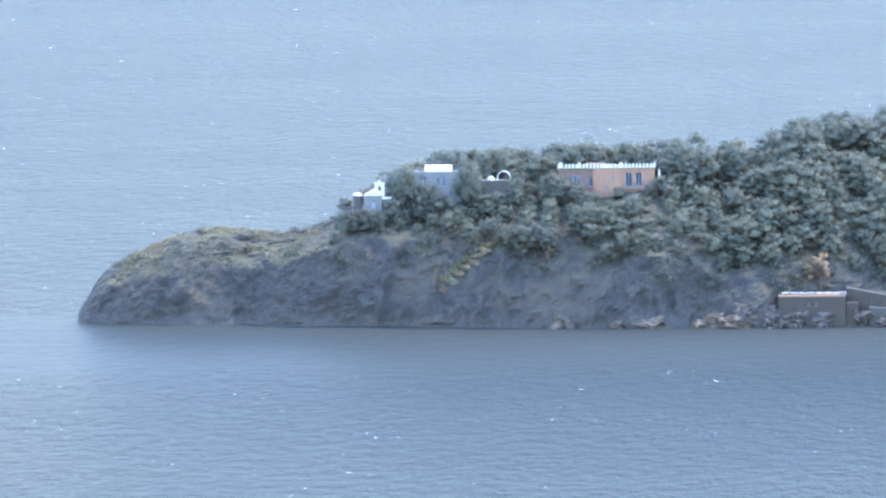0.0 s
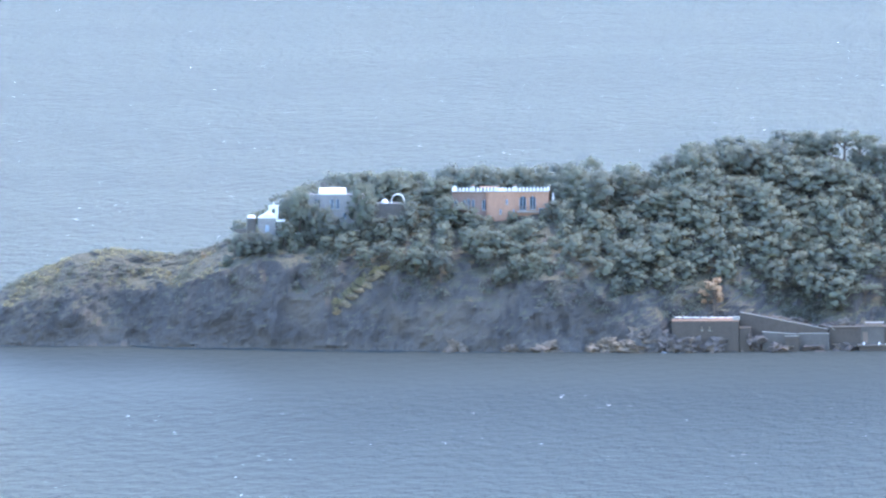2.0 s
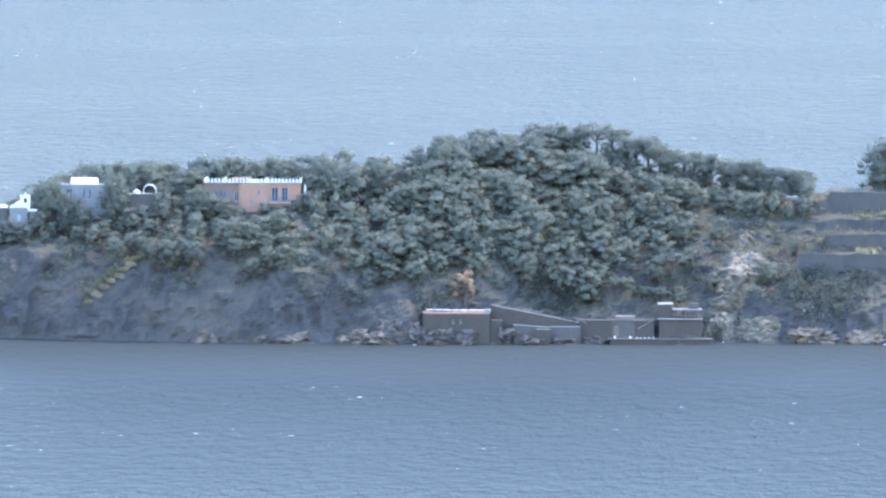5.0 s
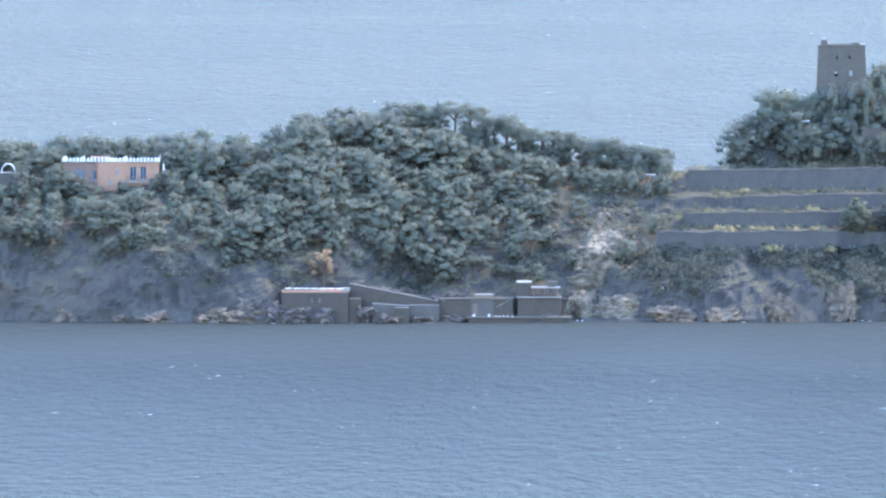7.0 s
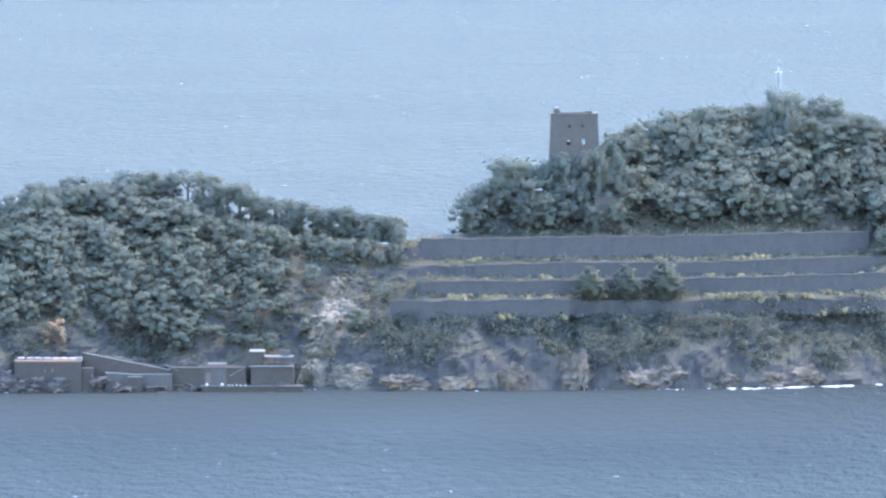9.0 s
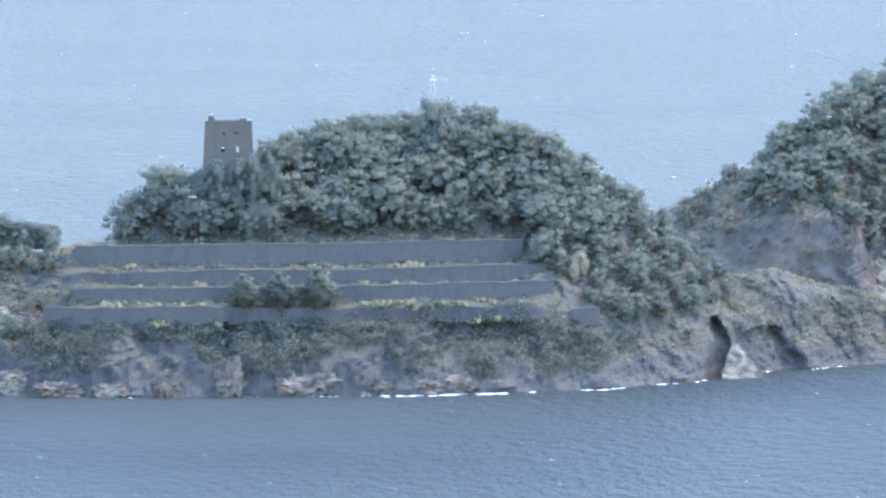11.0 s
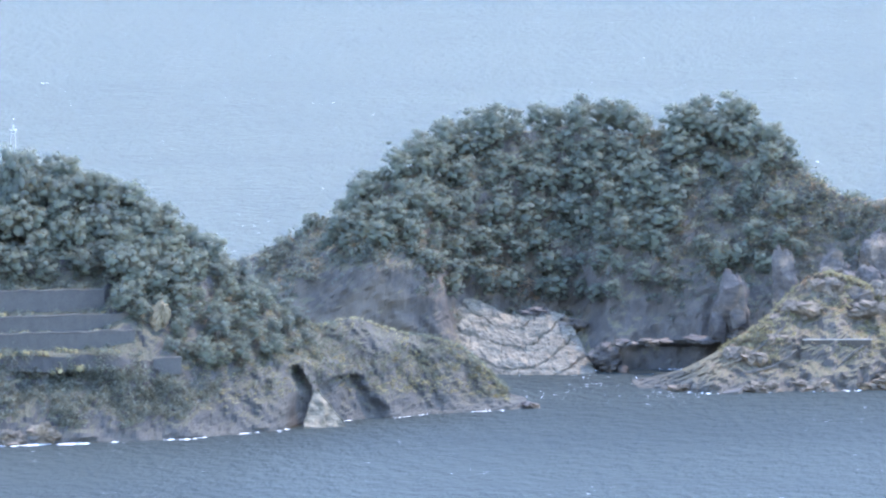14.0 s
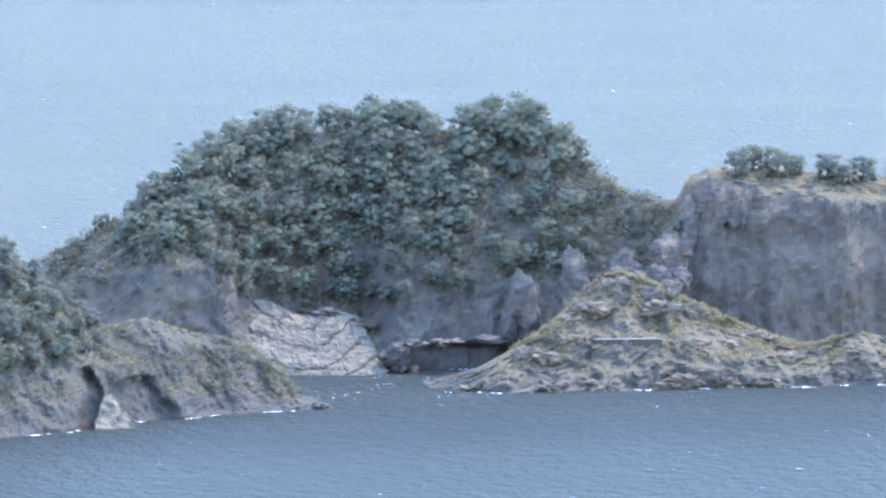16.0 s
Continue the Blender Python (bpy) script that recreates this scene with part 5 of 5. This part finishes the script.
# ---- the watch tower ----
def watch_tower():
    t = empty("watch_tower", (27.3, 55, 34.5), "square tapering stone watchtower with windows", "tower")
    top, n = 18.6, 0.155
    part("front_wall", pierced(-5.75, 5.75, -2, top, -5.2, 1.1, [(-1.75, -0.85, 12.4, 13.4), (1.75, 2.6, 12.4, 13.6), (-1.4, -0.9, 16.0, 16.6), (1.7, 2.2, 16.1, 16.7)], n), STONE, t)
    part("back_wall", pierced(-5.75, 5.75, -2, top, 4.1, 1.1, [(1.75, 2.6, 11.6, 13.2), (-1.75, -0.85, 12.4, 13.0)], n), STONE, t)
    for sgn in (-1, 1):
        bm = bmesh.new()
        a, b = 5.75, 5.75 * (1 - n)
        low = [(sgn * a, -4.09), (sgn * a, 4.09), (sgn * (a - 1), 4.09), (sgn * (a - 1), -4.09)]
        hi = [(sgn * b, -4.09), (sgn * b, 4.09), (sgn * (b - 1), 4.09), (sgn * (b - 1), -4.09)]
        u = [bm.verts.new((x, y, -2)) for x, y in low]
        v = [bm.verts.new((x, y, top)) for x, y in hi]
        for i in range(4):
            bm.faces.new((u[i], u[(i + 1) % 4], v[(i + 1) % 4], v[i]))
        bm.faces.new(v)
        bmesh.ops.recalc_face_normals(bm, faces=bm.faces[:])
        part("side_wall", bm, STONE, t)
    part("roof_terrace", box(-3.8, 3.8, -4.05, 4.05, 17.6, 17.9, 0), PALEWALL, t)
    part("parapet", box(-4.95, 4.95, -5.3, -4.6, top + 0.004, top + 0.35, 0.08), STONE, t)
    part("corner_turret", box(-4.4, -2.9, -4.9, -3.6, top + 0.354, top + 1.35, 0.12, 0.12), STONE, t, "small stone corner turret")
    part("corner_turret_cap", box(-4.1, -3.3, -4.6, -3.9, top + 1.354, top + 1.75, 0.1, 0.1), PALEWALL, t)
    part("parapet_block", box(2.2, 3.6, -4.9, -4.0, top + 0.354, top + 0.85, 0.08), STONE, t)
    part("parapet_block", box(3.9, 4.8, -4.9, -4.2, top + 0.354, top + 0.6, 0.06), PALEWALL, t)


watch_tower()
hut = empty("stone_hut", (33.5, 44, 30.0), "small flat-roofed stone hut among pines", "hut")
part("body", box(-2.0, 2.0, 0, 4, -2, 6.2, 0.05), STONE, hut)
part("roof", box(-2.3, 2.3, -0.3, 4.3, 6.204, 6.5, 0.05), GREYWALL, hut)
shed = empty("white_shed", (19.2, 44, 30.0), "small building with a white flat roof among pines", "hut")
part("body", box(-1.2, 1.2, 0, 2.4, -2, 7.8, 0.05), GREYWALL, shed)
part("roof", box(-1.4, 1.4, -0.2, 2.6, 7.804, 8.1, 0.04), WHITE, shed)


def mast():
    m = empty("lattice_mast", (70.3, 72, 47.5), "slender pale lattice mast rising above the pines", "mast")
    h, w0, w1 = 13.2, 0.8, 0.42
    def corner(i, z):
        w = w0 + (w1 - w0) * z / h
        return ((-w, -w), (w, -w), (w, w), (-w, w))[i][0], ((-w, -w), (w, -w), (w, w), (-w, w))[i][1], z
    for i in range(4):
        part("leg", tube(bmesh.new(), corner(i, 0), corner(i, h), 0.06, 0.045, 5), METAL, m)
    for k in range(8):
        z0, z1 = k * h / 8, (k + 1) * h / 8
        bm = bmesh.new()
        for i in range(4):
            tube(bm, corner(i, z0), corner((i + 1) % 4, z1), 0.03, 0.03, 4)
            tube(bm, corner(i, z1), corner((i + 1) % 4, z1), 0.03, 0.03, 4)
        part("brace", bm, METAL if k % 2 else PALEWALL, m)
    part("platform", box(-0.8, 0.8, -0.8, 0.8, h + 0.004, h + 0.12, 0.02), METAL, m)
    part("lantern", tube(bmesh.new(), (0, 0, h + 0.124), (0, 0, h + 1.1), 0.25, 0.2, 8), METAL, m)


mast()
road = empty("road_parapet", (-0.5, 36, 28.0), "white sunlit road parapet on the saddle", "parapet")
part("slab", box(-3.4, 3.4, 0, 3.0, -1.2, 0.25, 0.05), PALEWALL, road)
part("coping", box(-3.6, 3.6, -0.2, 0.4, 0.254, 0.45, 0.03), WHITE, road)
for x, d, w in ((-17.5, 33, 1.9), (-12.5, 34, 1.3)):
    p = LONG.spot(x, d)
    s = empty("path_wall", p, "short white path wall under the ridge pines", "wall", "path walls")
    part("masonry", box(-w, w, 0, 0.5, -1.0, 1.5, 0.04), PALEWALL, s)
    part("coping", box(-w - 0.1, w + 0.1, -0.1, 0.6, 1.504, 1.66, 0.03), WHITE, s)


# ---- the landing place ----
def bastion():
    b = empty("landing_bastion", (-80.3, -6, 0.0), "massive stone bastion with terracotta-edged sun terrace", "bastion")
    wins = [(-0.95, -0.6, 4.4, 5.2), (0.6, 0.95, 4.4, 5.2)]
    part("front_wall", pierced(-6.9, 6.7, -1.5, 6.2, -0.6, 0.8, wins), RUBBLE, b)
    for w in wins:
        window_in(b, *w, -0.6, False, RUBBLE, 0.8, TIMBER)
    part("side_wall", box(-6.9, -6.1, 0.21, 9, -1.5, 6.2, 0.0), RUBBLE, b)
    part("side_wall", box(5.9, 6.7, 0.21, 9, -1.5, 6.2, 0.0), RUBBLE, b)
    part("terrace_floor", box(-6.95, 6.75, -0.65, 9, 6.204, 6.5, 0.03), TERRACOTTA, b, "terracotta terrace edge")
    part("corner_post", box(5.5, 6.9, -0.5, 0.8, 6.504, 7.2, 0.05), PALEWALL, b)
    part("buttress", box(6.704, 9.2, -0.2, 6, -1.5, 4.9, 0.1, 0.04), RUBBLE, b)
    part("buttress", box(-9.0, -6.904, 0.4, 6, -1.5, 3.4, 0.2, 0.7), RUBBLE, b)


bastion()
SEAT = bpy.data.meshes.new("cushion")
_b = box(-0.75, 0.75, -0.45, 0.45, 0.3, 0.48, 0.05)
_b.to_mesh(SEAT)
_b.free()
SEAT.materials.append(CANVAS)
LEGS = bpy.data.meshes.new("leg")
_b = box(-0.05, 0.05, -0.35, 0.35, 0.0, 0.296, 0)
_b.to_mesh(LEGS)
_b.free()
LEGS.materials.append(TIMBER)
for k in range(7):
    s = empty("sun_lounger", (-85.9 + k * 1.75, -4.6 + 0.2 * (k % 2), 6.5), "white cushioned sun lounger on the terrace", "lounger", "terrace loungers")
    link("cushion", SEAT, s)
    for x in (-0.6, 0.6):
        link("leg", LEGS, s, pose(x, 0, 0))


def ramp_wall(x0, x1, y, z0a, z1a, z0b, z1b, thick, mat, label, name="ramp_wall"):
    """A wall whose top falls from one end to the other."""
    w = empty(name, ((x0 + x1) / 2, y, 0), label, "wall", "landing walls")
    bm = bmesh.new()
    ox = (x0 + x1) / 2
    f = [bm.verts.new(p) for p in ((x0 - ox, 0, z0a), (x1 - ox, 0, z0b), (x1 - ox, 0, z1b), (x0 - ox, 0, z1a))]
    k = [bm.verts.new((v.co.x, thick, v.co.z)) for v in f]
    bm.faces.new(f)
    bm.faces.new(k[::-1])
    for i in range(4):
        bm.faces.new((f[(i + 1) % 4], f[i], k[i], k[(i + 1) % 4]))
    part("masonry", bm, mat, w)
    bm = bmesh.new()
    tube(bm, (x0 - ox, 0.1, z1a + 0.06), (x1 - ox, 0.1, z1b + 0.06), 0.09, 0.09, 6)
    part("coping", bm, PALEWALL, w)
    return w


ramp_wall(-73.4, -55.6, -2.5, -1, 7.7, -1, 4.2, 6.0, RUBBLE, "sloping grey retaining wall of the landing ramp")
ramp_wall(-68.8, -61.6, -5.2, -1, 3.9, -1, 3.4, 2.6, GREYWALL, "grey low quay wall")
ramp_wall(-61.5, -55.2, -4.6, -1, 3.5, -1, 3.5, 2.0, GREYWALL, "grey low quay wall")
ramp_wall(-64.2, -61.3, -6.4, -1, 3.1, -1, 3.1, 1.1, RUBBLE, "dark stone pier at the quay", "quay_pier")


def boathouse():
    b = empty("boathouse", (-48.0, -3, 0.0), "low quayside building with a dark doorway", "boathouse")
    part("front_wall", pierced(-7.3, -0.8, -1, 4.6, 0, 0.4, []), RUBBLE, b)
    part("front_wall", pierced(-0.79, 3.9, -1, 4.6, -0.15, 0.4, [(-0.4, 0.6, 1.5, 3.7)]), GREYWALL, b, "grey rendered front")
    part("door", box(-0.4, 0.6, 0.1, 0.16, 1.5, 3.7, 0), TIMBER, b)
    part("front_wall", box(3.904, 7.8, 0.0, 0.4, -1, 4.5, 0.03), RUBBLE, b)
    part("roof", box(-7.4, 7.9, -0.3, 5.0, 4.604, 4.8, 0.04), GREYWALL, b)
    part("awning_frame", box(0.2, 3.6, -0.2, 2.4, 4.804, 5.5, 0.03), TIMBER, b)
    part("awning", box(0.0, 3.9, -0.2, 2.6, 5.504, 5.6, 0.03), SHADE_WHITE, b, "pale awning")
    part("stair_rail", tube(bmesh.new(), (4.4, -0.25, 3.0), (7.6, -0.25, 4.9), 0.06, 0.06, 6), PALEWALL, b)
    part("stair_rail", tube(bmesh.new(), (-7.2, -0.25, 4.9), (-6.0, -0.25, 4.1), 0.06, 0.06, 6), PALEWALL, b)


boathouse()


def dock_house():
    d = empty("dock_house", (-34.4, -3, 0.0), "squat stone dock house with white roof canopies", "boathouse")
    part("body", box(-4.8, 3.9, 0, 7, -1, 5.3, 0.08), RUBBLE, d)
    part("tower_room", box(-4.9, -2.2, 0.6, 5, 5.304, 7.9, 0.06), RUBBLE, d)
    part("tower_roof", box(-5.1, -2.0, 0.4, 5.2, 7.904, 8.1, 0.05), PALEWALL, d)
    for x in (-1.7, 0.6, 3.2):
        part("post", box(x, x + 0.14, 0.4, 0.54, 5.304, 6.9, 0), TIMBER, d)
    part("canopy", box(-2.1, 3.9, -0.2, 4.5, 6.904, 7.02, 0.03), SHADE_WHITE, d, "pale canopy")
    part("roof_chest", box(1.2, 3.2, 1.4, 3.0, 7.154, 8.2, 0.05), GREYWALL, d)
    part("ledge", box(-5.2, 4.2, -0.5, 0.0 - 0.004, 5.0, 5.2, 0.03), PALEWALL, d)


dock_house()
quay = empty("quay", (-38.5, -5.2, 0.0), "narrow pale stone quay at the waterline", "quay")
part("deck", box(-11.0, 10.2, -0.8, 2.4, 0.95, 1.25, 0.05), GREYWALL, quay)
part("footing", box(-10.6, 9.8, -0.5, 2.4, -1.5, 0.946, 0.05), RUBBLE, quay)
for k, x in enumerate((-48.1, -45.0, -43.6, -42.9, -42.0, -41.2, -40.2)):
    r = 0.3 if k < 2 else 0.17
    f = empty("fender", (x, -6.05, 1.25), "round white mooring fender on the quay edge", "fender", "quay fenders")
    bm = bmesh.new()
    bmesh.ops.create_icosphere(bm, subdivisions=2, radius=r)
    bmesh.ops.translate(bm, verts=bm.verts[:], vec=(0, 0, r))
    part("float", bm, CANVAS, f)
    part("eye", tube(bmesh.new(), (0, 0, r * 2 - 0.02), (0, 0, r * 2 + 0.12), 0.05, 0.04, 6), TIMBER, f)

# the russet half-dead tree behind the bastion
red = empty("dead_tree", (-79.3, -0.5, 6.0), "russet half-dead tree behind the bastion terrace", "tree")
bm = bmesh.new()
tube(bm, (0.6, 0, -1), (0.4, 0, 4.5), 0.22, 0.12)
tips = [((rng.uniform(-2.4, 1.8), rng.uniform(-1, 1), rng.uniform(3.4, 8.4))) for _ in range(26)]
for q in tips:
    tube(bm, (0.45, 0, min(4.4, q[2] - 1.6)), q, 0.08, 0.03, 5)
part("trunk", bm, BARK, red)
me = cloud_mesh("leaves", leaf_cloud(rng, [(q, rng.uniform(0.55, 0.95)) for q in tips], 26, 0.22, 0.8), RUSSET)
link("leaves", me, red)

# pines along the ridge behind the houses
for k in range(20):
    x = -165.0 + k * 2.9 + rng.uniform(-0.8, 0.8)
    top = float(np.interp(x, (-166, -160, -152, -140, -125, -108), (31.0, 33.2, 34.2, 34.4, 35.0, 35.6))) + rng.uniform(-0.7, 0.6)
    p = LONG.spot(x, 36.5 + rng.uniform(-0.8, 1.5) - float(A_SHORE(x)))
    plant(int(rng.integers(0, 6)), p - Vector((0, 0, 0.8)), (top - p.z + 0.8) / 6.3, x, rng.uniform(0.75, 1.05))

# pines that stand close before the houses
for x, y, top, i, wide in ((-164.6, 19.0, 32.0, 1, 1.3), (-161.6, 17.2, 29.0, 3, 1.2), (-159.6, 17.6, 28.2, 0, 1.1), (-151.6, 19.2, 33.2, 2, 1.5), (-151.0, 18.2, 29.5, 4, 1.0), (-142.4, 19.0, 29.6, 5, 1.2), (-166.8, 22.0, 30.6, 0, 1.2),
                           (-153.6, 29.5, 34.0, 7, 1.4), (-149.0, 29.5, 34.4, 6, 1.4), (-135.3, 20.0, 30.2, 3, 1.3), (-130.8, 19.0, 28.4, 1, 1.7), (-133.6, 19.6, 30.0, 4, 1.4), (-127.6, 18.4, 26.4, 2, 1.5), (-111.8, 20.0, 29.4, 2, 1.3), (-116.0, 18.5, 25.2, 4, 1.3), (-122.5, 18.0, 24.4, 0, 1.3), (-126.0, 18.2, 25.0, 5, 1.3), (-157.4, 16.8, 26.6, 4, 1.4), (-154.6, 16.6, 25.2, 2, 1.3), (-147.5, 17.0, 26.2, 1, 1.5), (-173.6, 14.6, 23.6, 3, 1.3), (-170.6, 14.2, 23.0, 0, 1.4), (-167.8, 15.6, 25.6, 5, 1.2), (-176.6, 14.6, 23.4, 2, 1.3),
                           (22.4, 47.5, 44.6, 0, 1.2), (25.6, 46.0, 44.8, 3, 1.3), (29.2, 46.5, 45.8, 1, 1.3), (32.4, 47.8, 46.6, 4, 1.3), (20.6, 42.0, 37.6, 5, 1.3), (17.4, 42.0, 38.6, 2, 1.2), (31.2, 42.0, 35.4, 2, 1.2), (35.8, 42.0, 36.0, 0, 1.2), (36.6, 47.0, 46.0, 3, 1.2), (69.4, 67.5, 57.4, 3, 1.5), (72.2, 68.5, 57.0, 1, 1.5), (70.6, 66.5, 55.4, 0, 1.5)):
    d = y - float(A_SHORE(x))
    p = LONG.spot(x, d)
    h = top - p.z + 0.8
    plant(i, p - Vector((0, 0, 0.8)), h / 6.3, x, wide * 5.2 / max(h, 4))

# ---- works on the spur ----
wall = empty("spur_wall", (251.3, 150, 6.0), "dark stone retaining wall with pale top on the spur", "wall")
part("masonry", box(-7.4, 7.4, 0, 4, -3, 4.2, 0.08), RUBBLE, wall)
part("coping", box(-7.6, 7.6, -0.2, 0.8, 4.204, 4.4, 0.04), PALEWALL, wall)
slip = empty("slipway", (226.5, 130.8, 0.2), "small pale concrete slipway at the foot of the spur", "slipway")
bm = bmesh.new()
vs = [bm.verts.new(p) for p in ((-2.6, -1.0, -0.8), (1.6, -0.6, -0.8), (2.8, 2.6, -0.8), (-1.2, 2.2, -0.8), (-2.6, -1.0, 0.05), (1.6, -0.6, 0.5), (2.8, 2.6, 1.1), (-1.2, 2.2, 0.3))]
for q in ((0, 1, 2, 3), (7, 6, 5, 4), (0, 4, 5, 1), (1, 5, 6, 2), (2, 6, 7, 3), (3, 7, 4, 0)):
    bm.faces.new([vs[i] for i in q])
bmesh.ops.recalc_face_normals(bm, faces=bm.faces[:])
part("ramp", bm, GREYWALL, slip)


def path_on(land, pts, width, label):
    """A trodden pale path laid along the ground."""
    w = empty("path", land.spot(*pts[0]), label, "path", "spur paths")
    o, bm, rows = Vector(w.location), bmesh.new(), []
    for (xa, da), (xb, db) in zip(pts, pts[1:]):
        for k in range(6):
            t = k / 6
            x, d = xa + (xb - xa) * t, da + (db - da) * t
            p = land.spot(x, d)
            f = land.warp(p, 1.0)
            q = p + Vector(f) + Vector((0, -0.3, 0.5)) - o
            rows.append([bm.verts.new(q + Vector(e)) for e in ((0, -width, -0.25), (0, -width, 0.1), (0, width, 0.25), (0, width, -0.3))])
    for a, b in zip(rows, rows[1:]):
        for i in range(4):
            bm.faces.new((a[i], b[i], b[(i + 1) % 4], a[(i + 1) % 4]))
    part("surface", bm, GREYWALL, w)


path_on(SPUR, [(229, 8), (234, 12), (239, 17), (243, 24)], 0.28, "pale stepped path climbing the spur")
path_on(SPUR, [(231, 4), (238, 6), (243, 9)], 0.22, "pale stepped path near the landing")
path_on(SPUR, [(252, 6), (257, 9), (260, 12)], 0.22, "pale stepped path near the wall")


# ---- surf ----
def surf():
    """Broken white water where the swell meets the rocks."""
    quads = []
    for shore, x0, x1, n, heavy in ((A_SHORE, -90, -20, 90, 0.5), (A_SHORE, 0, 60, 80, 0.5), (A_SHORE, 58, 84, 150, 1.0), (A_SHORE, 84, 150, 150, 0.75), (A_SHORE, 150, 178, 40, 0.5), (C_SHORE, 215, 312, 150, 0.7), (B_SHORE, 178, 225, 70, 0.7)):
        for _ in range(n):
            x = rng.uniform(x0, x1)
            if noise.noise(Vector((x * 0.12, 0, 3))) < 0.12 - 0.2 * heavy:
                continue
            f = LONG if shore is A_SHORE else SPUR if shore is C_SHORE else ROUND
            y = float(shore(x)) + f.warp((x, float(shore(x)), 0.0), 0.7)[1] - rng.uniform(0.2, 4.0) * heavy * rng.uniform(0.1, 1)
            w, h = rng.uniform(0.15, 0.9) * heavy + 0.05, rng.uniform(0.1, 0.4)
            z = rng.uniform(0.05, 0.16)
            quads.append([(x - w, y, 0.04), (x + rng.uniform(-0.3, 0.3), y - h, 0.03), (x + w, y + 0.1, 0.05), (x, y + h, z), (0, 0, 1)])
    for _ in range(150):
        x, y = rng.uniform(176, 226), rng.uniform(120, 189)
        if noise.noise(Vector((x * 0.2, y * 0.05, 9))) < -0.05:
            continue
        w, h = rng.uniform(0.05, 0.16), rng.uniform(0.1, 0.35)
        quads.append([(x - w, y, 0.04), (x, y - h, 0.03), (x + w, y + 0.1, 0.05), (x, y + h, rng.uniform(0.06, 0.2)), (0, 0, 1)])
    tagged(link("surf", cloud_mesh("surf", (np.array(quads), np.zeros((0, 2, 3)), np.zeros((0, 3), int)), FOAM)), "broken white surf along the rocks", "surf", "", "stuff")


surf()
